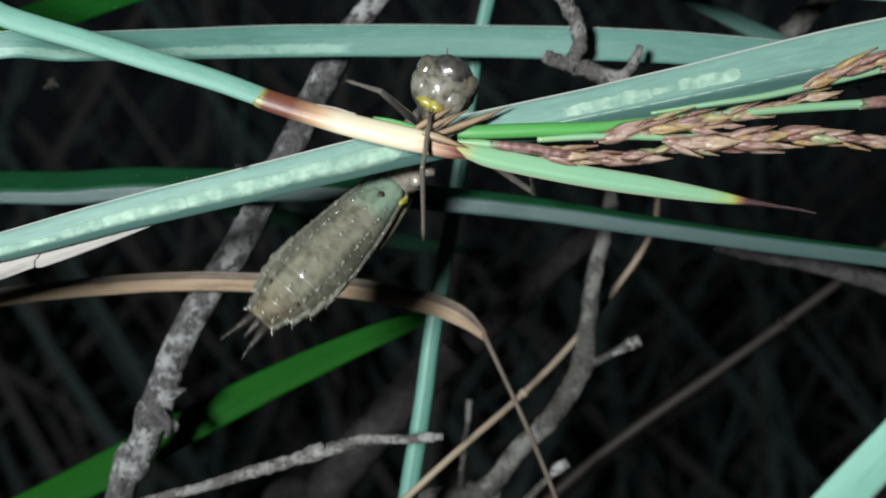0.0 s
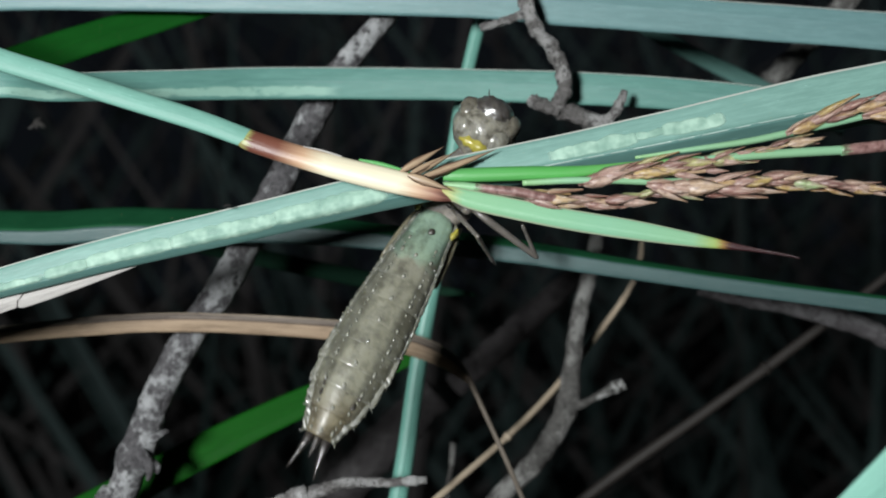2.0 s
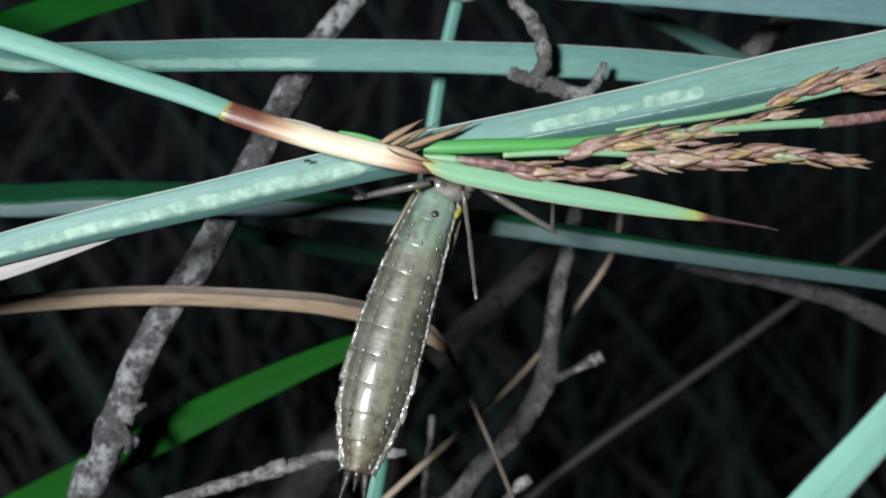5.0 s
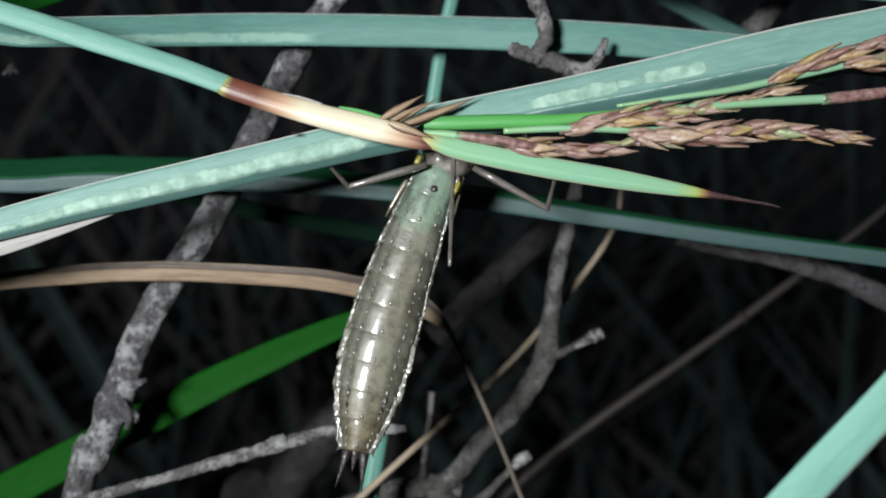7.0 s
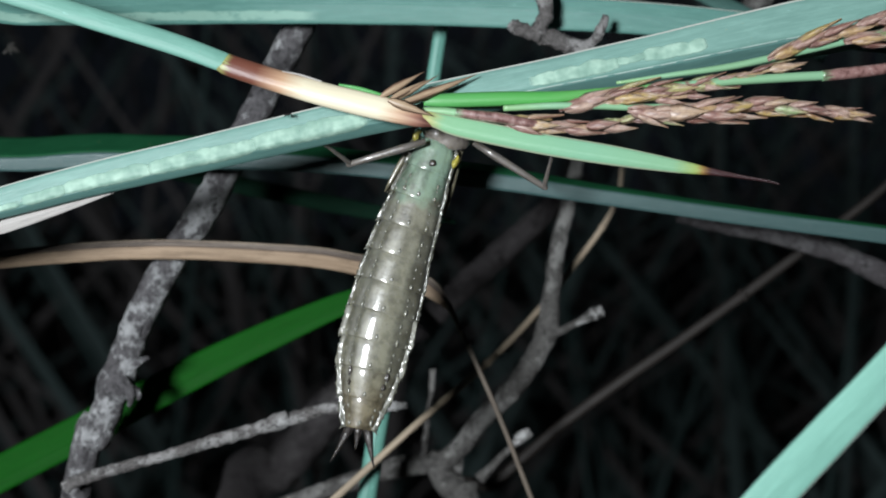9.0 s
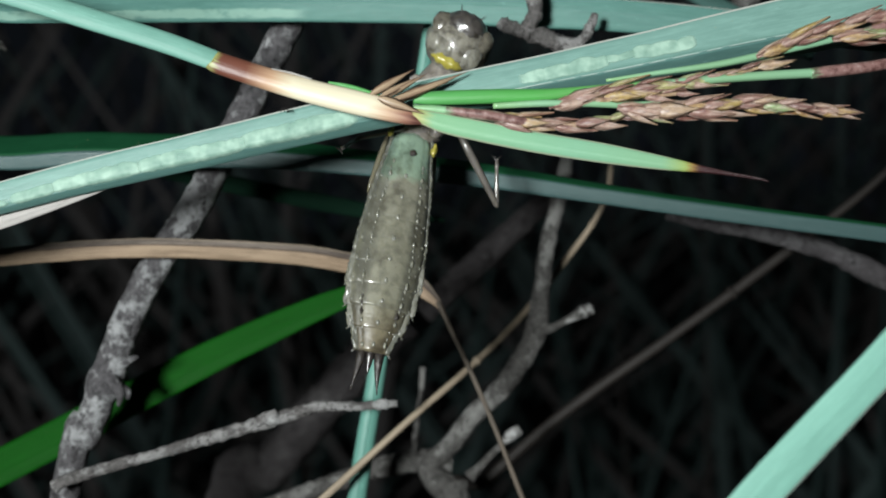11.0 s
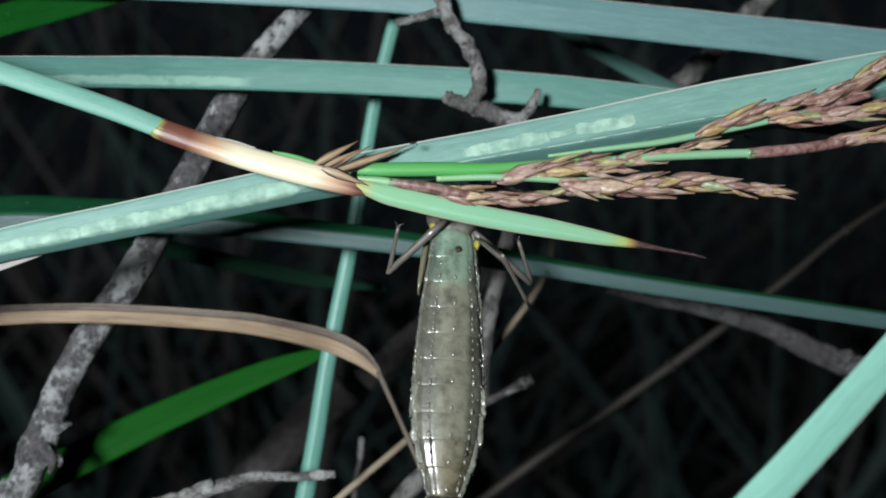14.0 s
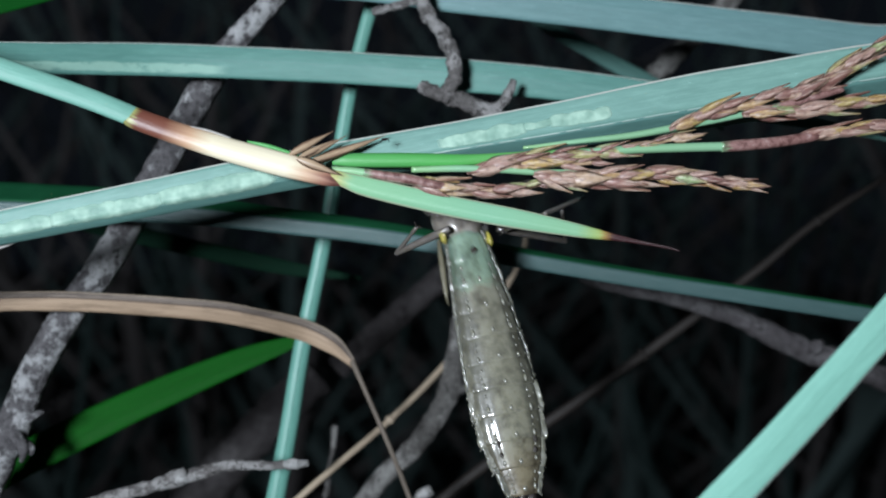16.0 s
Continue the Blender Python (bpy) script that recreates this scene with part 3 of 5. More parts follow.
RB = [(23.4, 56.0, 14.2, 2.21), (21.5, 56.0, 5.1, 2.53), (19.3, 56.0, -4.0, 2.85), (18.3, 56.0, -11.8, 3.0), (17.6, 56.0, -17.5, 3.95), (15.1, 56.0, -22.8, 3.65), (10.8, 56.0, -28.6, 3.47), (5.9, 56.0, -33.4, 3.3), (2.6, 56.0, -37.8, 3.3), (-0.8, 56.0, -41.6, 4.0), (3.0, 56.0, -46.5, 4.87), (4.9, 56.0, -54.2, 4.87)]
branch("forked grey dead branch, shade in its colour", RB + [(20, 66, -150, 5), (25, 70, -330, 6), (25, 70, GROUND, 6)], M_SHADEBARK, 0.20, 3,
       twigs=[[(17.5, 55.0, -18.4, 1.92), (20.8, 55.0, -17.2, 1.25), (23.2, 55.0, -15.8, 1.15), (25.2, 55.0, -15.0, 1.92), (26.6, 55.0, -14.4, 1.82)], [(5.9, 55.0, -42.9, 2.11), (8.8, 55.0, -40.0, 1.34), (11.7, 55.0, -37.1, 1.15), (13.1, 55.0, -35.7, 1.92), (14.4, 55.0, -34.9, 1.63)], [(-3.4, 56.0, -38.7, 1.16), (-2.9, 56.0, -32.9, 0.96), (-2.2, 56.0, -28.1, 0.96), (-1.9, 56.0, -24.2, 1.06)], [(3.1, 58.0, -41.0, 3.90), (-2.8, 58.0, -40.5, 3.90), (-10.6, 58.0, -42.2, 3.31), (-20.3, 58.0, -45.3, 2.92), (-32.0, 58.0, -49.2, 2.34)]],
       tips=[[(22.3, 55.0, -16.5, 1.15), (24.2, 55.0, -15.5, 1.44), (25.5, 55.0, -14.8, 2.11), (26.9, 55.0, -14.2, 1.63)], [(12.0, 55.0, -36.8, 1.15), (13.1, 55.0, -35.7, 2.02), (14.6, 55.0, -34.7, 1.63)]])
FARB = [(40.1, 58.0, 1.7, 1.94), (47.9, 58.0, -0.1, 2.33), (54.8, 58.0, -1.1, 2.72), (61.6, 58.0, -2.8, 3.11), (68.4, 58.0, -5.0, 3.31), (74.3, 58.0, -7.7, 3.90), (81.1, 58.0, -10.7, 4.09), (92.9, 58.0, -14.6, 4.29)]
branch("dim purplish-brown branch behind the clump", rooted(FARB, 1, at_end=True), M_DIMBARK, 0.16, 4)
TOPT = [(8.3, 27.8, 48.5, 2.35), (9.6, 27.8, 43.4, 2.35), (10.9, 27.8, 40.2, 2.27), (13.2, 27.8, 37.2, 2.18), (14.7, 27.8, 33.8, 2.27), (15.0, 27.8, 30.9, 2.27), (14.0, 27.8, 28.3, 2.68), (16.3, 27.8, 27.4, 2.27), (18.7, 27.8, 26.5, 2.52), (20.5, 27.8, 25.7, 2.86), (22.1, 27.8, 24.7, 2.19), (24.6, 27.8, 21.8, 1.68)]
branch("crooked brown-grey twig with swollen joints", TOPT, M_TWIG, 0.42, 5, "twig", 0.8, "twigs",
       twigs=[[(9.7, 27.4, 42.8, 1.84), (8.2, 27.4, 41.9, 1.17), (6.0, 27.4, 41.2, 1.17), (4.4, 27.4, 40.7, 1.25), (2.5, 27.4, 40.3, 1.00)], [(14.2, 27.2, 27.9, 2.01), (12.3, 27.2, 28.4, 1.84), (10.6, 27.2, 29.2, 2.17), (9.8, 27.2, 29.8, 1.34)], [(20.5, 27.2, 25.7, 2.34), (22.0, 27.2, 27.1, 1.84), (23.2, 27.2, 28.9, 1.43), (23.8, 27.2, 30.8, 0.92)]])
BACKB = [(74.7, 64.0, 60.0, 3.70), (69.0, 64.0, 53.6, 3.69), (61.3, 64.0, 45.7, 3.78), (55.1, 64.0, 39.4, 3.67), (46.9, 64.0, 31.0, 3.45)]
branch("grey-brown branch behind the blades", BACKB, M_SHADEBARK, 0.25, 6)
BLUR = [(-6.2, 110.0, -20.0, 8.49), (-16.0, 110.0, -29.6, 8.74), (-25.8, 110.0, -40.5, 8.99), (-35.6, 110.0, -52.1, 9.24), (-45.5, 110.0, -63.6, 9.50)]
branch("broad dimmed branch deep in the clump", BLUR + [(-60, 112, -180, 9), (-70, 115, -330, 10), (-70, 115, GROUND, 11)], M_FARDIMBARK, 0.2, 7)
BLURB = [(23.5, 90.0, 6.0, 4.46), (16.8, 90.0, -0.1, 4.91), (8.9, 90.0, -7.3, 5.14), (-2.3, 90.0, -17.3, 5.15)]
branch("broad dimmed branch deep in the clump", BLURB, M_FARDIMBARK, 0.2, 8)

# ---- straws ----
STRAW = [(31.8, 66, 11.4, 0.91), (31.1, 66, 5.8, 1.01), (28.5, 66, 0.3, 1.01), (23.3, 64, -6.4, 1.1), (16.3, 58, -14.3, 1.17), (7.7, 50, -22.0, 1.12), (-4.3, 41, -31.2, 1.16), (-16.8, 35, -41.7, 1.22), (-25.6, 32, -49.1, 1.2)]


def straw(label, pts, foot, material):
    """A dead stem with slightly swollen nodes."""
    ob = new("straw")
    tagged(ob, label, "straw", "straws")
    part("stem", tube_bm(pts + foot, 8), material, ob)
    for k in (2, 5):
        (x, y, z, w), (x1, y1, z1, w1) = pts[k], pts[k + 1]
        part("node", tube_bm([(x + (x1 - x) * s, y + (y1 - y) * s, z + (z1 - z) * s, w * g) for s, g in ((0, 0.9), (0.03, 1.3), (0.06, 1.35), (0.09, 0.9))], 8, 4), material, ob)


straw("thin tan straw leaning behind the branch", STRAW, [(-36, 30, -72, 1.4), (-47, 32, -110, 1.4), (-54, 38, -170, 1.5), (-60, 50, -330, 1.6), (-60, 60, GROUND, 1.7)], M_STRAW)
BST = [(127.2, 78.0, 36.7, 0.85), (110.1, 78.0, 26.1, 1.17), (90.9, 78.0, 13.9, 1.49), (79.2, 78.0, 4.3, 1.71), (67.5, 78.0, -4.6, 1.92), (56.8, 78.0, -12.6, 2.03), (46.1, 78.0, -20.3, 2.03), (24.7, 78.0, -35.4, 2.13), (9.7, 78.0, -48.2, 2.14), (-3.1, 78.0, -58.8, 2.14)]
straw("long brown straw crossing behind, shade in its colour", BST, [(-40, 84, -160, 2), (-50, 84, -330, 2), (-50, 84, GROUND, 2)], M_SHADESTRAW)


# ---- flowering sedge stem ----
def stem_material(name, stops, rough=0.4, rim=0.0, gloss=0.0, blotch=0.0):
    """Colours along a stem, by its length in centimetres; rim: a dry pale margin; gloss: a waxy coat; blotch: dark and
    pale patches.
    """
    n = Nodes(name, rough, 0.4)
    n.b.inputs["Coat Weight"].default_value = gloss
    n.b.inputs["Coat Roughness"].default_value = 0.22
    sep = n.t.nodes.new("ShaderNodeSeparateXYZ")
    n.link(n.coord.outputs["UV"], sep.inputs[0])
    streak = n.noise(n.mapped("UV", (1.2, 16, 1)), 1.0, 4)
    pos = n.math("ADD", sep.outputs[0], n.math("MULTIPLY", n.math("SUBTRACT", streak, 0.5), 0.35))
    total = stops[-1][0]
    col = n.ramp(n.math("DIVIDE", pos, total), [(p / total, c) for p, c in stops])
    col = n.mix(n.math("MULTIPLY", streak, 0.35), col, (0.42, 0.38, 0.28), "MULTIPLY")
    if blotch:
        spots = n.noise(n.mapped("Object", (900, 900, 900)), 1.0, 4, 0.65)
        col = n.mix(n.ramp(spots, [(0.40, (blotch,) * 3), (0.50, (0, 0, 0))]), col, (0.06, 0.022, 0.02))
        col = n.mix(n.ramp(spots, [(0.56, (0, 0, 0)), (0.68, (0.6 * blotch,) * 3)]), col, (0.50, 0.40, 0.38))
    if rim:
        away = n.math("ABSOLUTE", n.math("SUBTRACT", sep.outputs[1], 0.5))
        col = n.mix(n.math("MULTIPLY", n.ramp(away, [(0.41, (0, 0, 0)), (0.47, (1, 1, 1))]), n.math("MULTIPLY", n.pulse(sep.outputs[0], -9.0, 3.45, 0.1), rim)), col, (0.50, 0.44, 0.33))
    n.bump(streak, 0.4, 0.00015)
    return n.colour(col)


stem = new("flowering_sedge")
tagged(stem, "flowering sedge stem with cream sheath and brown spikelets", "sedge")
CULM = [(-66.6, 0.0, 33.8, 3.10), (-58.7, 0.0, 30.6, 3.02), (-50.0, 0.0, 27.9, 2.92), (-40.7, 0.0, 25.0, 2.85), (-32.8, 0.0, 22.5, 2.77), (-26.6, 0.0, 20.2, 2.62)]
part("culm", tube_bm(rooted(CULM, -1), 14, flat=0.4), M_CULM, stem, "smooth blue-green stalk")
SHEATH = [(-27.0, -0.5, 20.3, 2.61), (-26.2, -0.5, 19.9, 2.82), (-21.4, -0.5, 18.3, 2.89), (-15.7, -0.5, 16.6, 3.03), (-10.1, -0.5, 15.2, 3.16), (-5.9, -0.5, 14.2, 2.95), (-2.7, -0.5, 13.3, 2.25), (-1.1, -0.5, 12.7, 0.98)]
M_SHEATH = stem_material("sheath", [(0, (0.30, 0.33, 0.12)), (0.10, (0.14, 0.05, 0.035)), (0.42, (0.16, 0.06, 0.04)), (0.75, (0.48, 0.31, 0.20)), (1.05, (0.70, 0.64, 0.48)), (2.0, (0.72, 0.67, 0.51)), (2.25, (0.55, 0.38, 0.26)), (2.48, (0.28, 0.14, 0.10)), (2.6, (0.12, 0.05, 0.04))])
part("sheath", tube_bm(SHEATH, 16, flat=0.55), M_SHEATH, stem, "cream sheath with red-brown collar and mouth")
BRACT = [(-3.9, -0.9, 14.0, 0.56), (-2.3, -0.9, 13.6, 1.40), (-0.4, -0.9, 13.0, 1.96), (2.6, -0.9, 12.2, 2.45), (12.3, -0.9, 10.2, 2.65), (21.3, -0.9, 8.7, 2.44), (28.3, -0.9, 7.5, 1.74), (33.1, -0.9, 6.7, 0.90), (36.5, -0.9, 6.1, 0.49), (40.0, -0.9, 5.5, 0.35), (41.5, -0.9, 5.1, 0.21)]
M_BRACT = stem_material("bract", [(0, (0.40, 0.34, 0.12)), (0.22, (0.42, 0.42, 0.16)), (0.42, (0.22, 0.45, 0.26)), (2.2, (0.21, 0.44, 0.29)), (3.3, (0.22, 0.43, 0.26)), (3.58, (0.30, 0.40, 0.12)), (3.66, (0.28, 0.16, 0.05)), (3.74, (0.045, 0.016, 0.018)), (4.8, (0.022, 0.011, 0.013))], rim=0.55)
part("bract", Blade(BRACT, (0.5, 0.2), -0.3, 0.3, (0, -1, 0.1)).strip(), M_BRACT, stem, "tapering bright green bract with dark brown tip")
STEMA = [(-2.4, 0.8, 15.6, 1.28), (0.5, 0.8, 15.7, 1.84), (7.5, 0.8, 15.9, 1.91), (14.6, 0.8, 16.1, 1.55), (20.9, 0.8, 16.9, 0.85), (30.1, 0.8, 17.8, 0.56)]
M_STEMG = stem_material("stem_green", [(0, (0.09, 0.33, 0.10)), (1.5, (0.08, 0.35, 0.08)), (2.4, (0.12, 0.33, 0.10)), (4, (0.16, 0.30, 0.14))])
part("branchlet", tube_bm(STEMA, 10, flat=0.7), M_STEMG, stem, "shiny mid-green side stem")
M_STEMP = stem_material("stem_pale", [(0, (0.25, 0.46, 0.22)), (0.6, (0.24, 0.47, 0.29)), (1.2, (0.22, 0.42, 0.24)), (4, (0.22, 0.44, 0.30))], gloss=0.8)
STEMB = [(-2.4, 0.2, 14.4, 0.85), (0.5, 0.2, 14.2, 1.13), (3.3, 0.2, 13.8, 1.13), (8.9, 0.2, 12.9, 0.84), (15.9, 0.2, 12.5, 0.49)]
part("branchlet", tube_bm(STEMB, 8), M_STEMP, stem)
STEMC = [(7.5, 0.0, 14.6, 0.77), (13.1, 0.0, 14.9, 0.91), (18.7, 0.0, 14.9, 0.91), (24.3, 0.0, 14.7, 0.91), (30.6, 0.0, 14.8, 0.77), (38.9, 0.0, 14.7, 0.56), (47.3, 0.0, 14.1, 0.28)]
part("branchlet", tube_bm(STEMC, 8), M_STEMP, stem)
STEMD = [(24.3, 0.0, 15.8, 0.42), (29.2, 0.0, 17.3, 0.91), (35.5, 0.0, 17.9, 1.12), (41.8, 0.0, 18.3, 1.19), (47.7, 0.0, 18.6, 1.26)]
part("branchlet", tube_bm(STEMD, 8), M_STEMP, stem)
STEME = [(21.6, 0.6, 17.8, 0.42), (28.6, 0.6, 18.8, 0.70), (35.7, 0.6, 19.8, 0.91), (42.0, 0.6, 21.1, 0.98), (49.0, 0.6, 22.6, 0.84), (54.5, 0.6, 23.9, 0.70)]
part("branchlet", tube_bm(STEME, 8), M_STEMP, stem)


def husk_material():
    n = Nodes("spikelet_scale", 0.30, 0.6)
    streak = n.noise(n.mapped("UV", (1.5, 14, 1)), 1.0, 4)
    col = n.ramp(n.rand.outputs["Random"], [(0.0, (0.17, 0.075, 0.062)), (0.22, (0.31, 0.165, 0.135)), (0.48, (0.47, 0.32, 0.265)), (0.68, (0.50, 0.37, 0.27)), (0.80, (0.48, 0.32, 0.10)), (0.90, (0.40, 0.38, 0.14)), (1.0, (0.32, 0.45, 0.22))])
    n.b.inputs["Coat Weight"].default_value = 0.5
    n.b.inputs["Coat Roughness"].default_value = 0.34
    col = n.mix(n.ramp(streak, [(0.4, (0, 0, 0)), (0.7, (0.9, 0.9, 0.9))]), col, (0.42, 0.32, 0.28), "MULTIPLY")
    sep = n.t.nodes.new("ShaderNodeSeparateXYZ")
    n.link(n.coord.outputs["UV"], sep.inputs[0])
    rim = n.ramp(n.math("ABSOLUTE", n.math("SUBTRACT", sep.outputs[1], 0.5)), [(0.30, (0, 0, 0)), (0.5, (0.6, 0.6, 0.6))])
    col = n.mix(rim, col, (0.19, 0.085, 0.06))
    fleck = n.noise(n.mapped("Object", (4, 7, 7)), 1.0, 4, 0.7)
    col = n.mix(n.ramp(fleck, [(0.38, (0.75, 0.75, 0.75)), (0.52, (0, 0, 0))]), col, (0.12, 0.055, 0.048))
    pale = n.noise(n.mapped("UV", (2.2, 3.5, 1)), 1.0, 3)
    col = n.mix(n.ramp(pale, [(0.50, (0, 0, 0)), (0.66, (0.7, 0.7, 0.7))]), col, (0.70, 0.57, 0.48))
    tip = n.ramp(sep.outputs[0], [(0.62, (0, 0, 0)), (0.95, (0.8, 0.8, 0.8))])
    col = n.mix(tip, col, n.mix(n.rand.outputs["Random"], (0.16, 0.08, 0.06), (0.50, 0.35, 0.20)))
    n.bump(n.math("ADD", streak, fleck), 0.8, 0.0002)
    return n.colour(col)


M_HUSK = husk_material()
M_DARKSPOT = straw_material("black_bristle", (0.012, 0.01, 0.01), (0.02, 0.016, 0.016))


def scale_mesh():
    """One pointed, cupped scale 1 mm long, along +x, to be scaled as a piece."""
    bm = bmesh.new()
    uv = bm.loops.layers.uv.new("UVMap")
    prof = [(0.0, 0.28), (0.15, 0.66), (0.34, 0.80), (0.58, 0.56), (0.80, 0.24), (1.0, 0.012)]
    rows = []
    for x, w in prof:
        row = []
        for j in range(5):
            s = -1 + j / 2
            row.append(bm.verts.new((x, -0.30 * w * math.cos(s * 1.35) - 0.03, s * w * 0.5)))
        rows.append(row)
    for i in range(5):
        for j in range(4):
            f = bm.faces.new((rows[i][j], rows[i + 1][j], rows[i + 1][j + 1], rows[i][j + 1]))
            for lo, (a, b) in zip(f.loops, ((i, j), (i + 1, j), (i + 1, j + 1), (i, j + 1))):
                lo[uv].uv = (a / 5, b / 4)
    back = [bm.verts.new((x, 0.06, 0)) for x, w in prof]
    for i in range(5):
        bm.faces.new((rows[i][4], rows[i + 1][4], back[i + 1], back[i]))
        bm.faces.new((rows[i + 1][0], rows[i][0], back[i], back[i + 1]))
    bmesh.ops.recalc_face_normals(bm, faces=bm.faces)
    for f in bm.faces:
        f.smooth = True
    me = bpy.data.meshes.new("scale")
    bm.to_mesh(me)
    bm.free()
    me.materials.append(M_HUSK)
    return me


SCALE = scale_mesh()


def tan_scale():
    n = Nodes("tan_scale", 0.4, 0.4)
    streak = n.noise(n.mapped("UV", (1.5, 12, 1)), 1.0, 4)
    sep = n.t.nodes.new("ShaderNodeSeparateXYZ")
    n.link(n.coord.outputs["UV"], sep.inputs[0])
    col = n.mix(n.ramp(streak, [(0.35, (0, 0, 0)), (0.65, (1, 1, 1))]), (0.19, 0.12, 0.08), (0.46, 0.35, 0.23))
    edge = n.ramp(n.math("ABSOLUTE", n.math("SUBTRACT", sep.outputs[1], 0.5)), [(0.22, (0, 0, 0)), (0.5, (0.85, 0.85, 0.85))])
    col = n.mix(edge, col, (0.09, 0.045, 0.03))
    tip = n.ramp(sep.outputs[0], [(0.6, (0, 0, 0)), (1.0, (0.7, 0.7, 0.7))])
    return n.colour(n.mix(tip, col, (0.07, 0.035, 0.025)))


MOUTH = SCALE.copy()
MOUTH.materials[0] = tan_scale()


def spikelet(axis, count, length, width, seed, spread=16, slim=1.0):
    """A spikelet: overlapping pointed scales along an axis of points (x, y, z, thickness) in millimetres."""
    rnd = random.Random(seed)
    sam = spline(axis, 12)
    core = part("spikelet", tube_bm([(q[0], q[1], q[2], q[3] * 0.5) for q in axis], 8), M_HUSK, stem)
    n = len(sam)
    for i in range(count):
        s = i / max(count - 1, 1)
        k = min(int(s * (n - 2)), n - 2)
        q = sam[k]
        T = Vector((sam[k + 1] - sam[k])[:3]).normalized()
        around = (-75, 20, 80, -25)[i % 4] + rnd.uniform(-30, 30)
        size = length * (1 - 0.35 * s) * rnd.uniform(0.7, 1.2)
        X = T
        Y = Vector((0, 1, 0))
        Z = X.cross(Y).normalized()
        Y = Z.cross(X).normalized()
        m = Matrix((X, Y, Z)).transposed().to_4x4()
        m = m @ Matrix.Rotation(radians(around), 4, "X") @ Matrix.Rotation(radians(rnd.uniform(0.1, 1.5) * spread), 4, "Z").inverted()
        ob = new("scale", SCALE)
        ob.parent = core
        d = size / 1000
        side = Matrix.Rotation(radians(around), 3, X) @ Vector((0, -1, 0))
        ob.matrix_basis = Matrix.Translation(mm(Vector(q[:3]) + side * q[3] * 0.22)) @ m @ Matrix.Diagonal((d, d * width * slim, d * width * rnd.uniform(0.8, 1.1), 1))


M_PURPLE = stem_material("purple_stem", [(0, (0.20, 0.40, 0.22)), (0.12, (0.26, 0.15, 0.14)), (0.8, (0.22, 0.12, 0.11)), (2, (0.2, 0.1, 0.09))], gloss=0.6, blotch=0.7)
part("branchlet", tube_bm([(1.5, -0.6, 14.1, 0.98), (3.3, -0.6, 13.8, 1.19), (6.8, -0.6, 13.4, 1.40), (10.6, -0.6, 12.7, 1.26), (13.7, -0.6, 12.3, 0.70)], 10), M_PURPLE, stem, "purplish-brown smooth side stem")
part("branchlet", tube_bm([(46.9, -0.1, 18.5, 1.38), (49.5, -0.1, 18.8, 1.52), (54.0, -0.1, 19.3, 1.45), (59.0, -0.1, 20.2, 1.35), (62.0, -0.1, 20.9, 0.8)], 10), M_PURPLE, stem, "reddish-brown smooth sheathed stem")
part("branchlet", tube_bm([(53.6, 0.3, 23.7, 0.95), (56.0, 0.3, 24.3, 1.15), (59.5, 0.3, 25.4, 1.10), (63.0, 0.3, 26.4, 0.7)], 10), M_PURPLE, stem, "reddish-brown smooth sheathed stem")
spikelet([(7.5, 0.2, 12.9, 0.99), (9.6, 0.2, 12.5, 1.69), (15.2, 0.2, 12.2, 1.97), (20.1, 0.2, 12.4, 1.40), (24.0, 0.2, 13.1, 0.56)], 18, 5.4, 0.46, 1, 11)
spikelet([(14.5, 0.4, 14.3, 0.56), (18.1, 0.4, 15.4, 1.55), (23.0, 0.4, 16.3, 1.83), (27.9, 0.4, 17.0, 1.69), (33.5, 0.4, 17.7, 1.12), (35.6, 0.4, 18.0, 0.42)], 24, 5.8, 0.42, 2, 10)
spikelet([(22.8, -0.6, 14.2, 0.84), (27.0, -0.6, 13.7, 1.82), (31.9, -0.6, 14.0, 2.37), (36.7, -0.6, 14.5, 2.23), (42.2, -0.6, 14.5, 1.81), (47.1, -0.6, 14.0, 1.11), (50.9, -0.6, 13.7, 0.42)], 40, 5.4, 0.48, 3, 11)
spikelet([(15.9, 0.2, 15.1, 0.56), (20.9, 0.2, 15.7, 1.27), (26.4, 0.2, 15.8, 1.40), (30.6, 0.2, 16.1, 0.98)], 14, 5.2, 0.42, 4, 10)
spikelet([(30.0, 0.2, 16.8, 0.56), (34.2, 0.2, 17.8, 0.98), (39.0, 0.2, 19.0, 0.98), (43.2, 0.2, 19.7, 0.56)], 12, 5.2, 0.36, 5, 8)
spikelet([(57.0, 0.2, 19.9, 0.9), (61.5, 0.2, 20.8, 1.44), (67.4, 0.2, 21.8, 1.88), (74.9, 0.2, 22.5, 1.31)], 15, 6.0, 0.36, 6, 7)
spikelet([(40.3, 0.2, 20.5, 0.72), (44.7, 0.2, 22.4, 1.44), (49.8, 0.2, 24.0, 1.73), (55.6, 0.2, 25.7, 1.73), (60.0, 0.2, 27.1, 1.01)], 20, 6.2, 0.40, 7, 9)
spikelet([(49.6, -0.4, 22.5, 0.72), (54.7, -0.4, 23.0, 1.29), (59.8, -0.4, 23.8, 1.58), (65.0, -0.4, 24.7, 1.73), (71.6, -0.4, 25.5, 0.87)], 20, 6.0, 0.42, 8, 9)
spikelet([(55.0, 0.4, 24.3, 0.87), (59.4, 0.4, 26.7, 1.59), (63.1, 0.4, 29.2, 2.17), (67.5, 0.4, 31.7, 2.47), (75.0, 0.4, 35.0, 1.46)], 22, 6.4, 0.42, 9, 9)


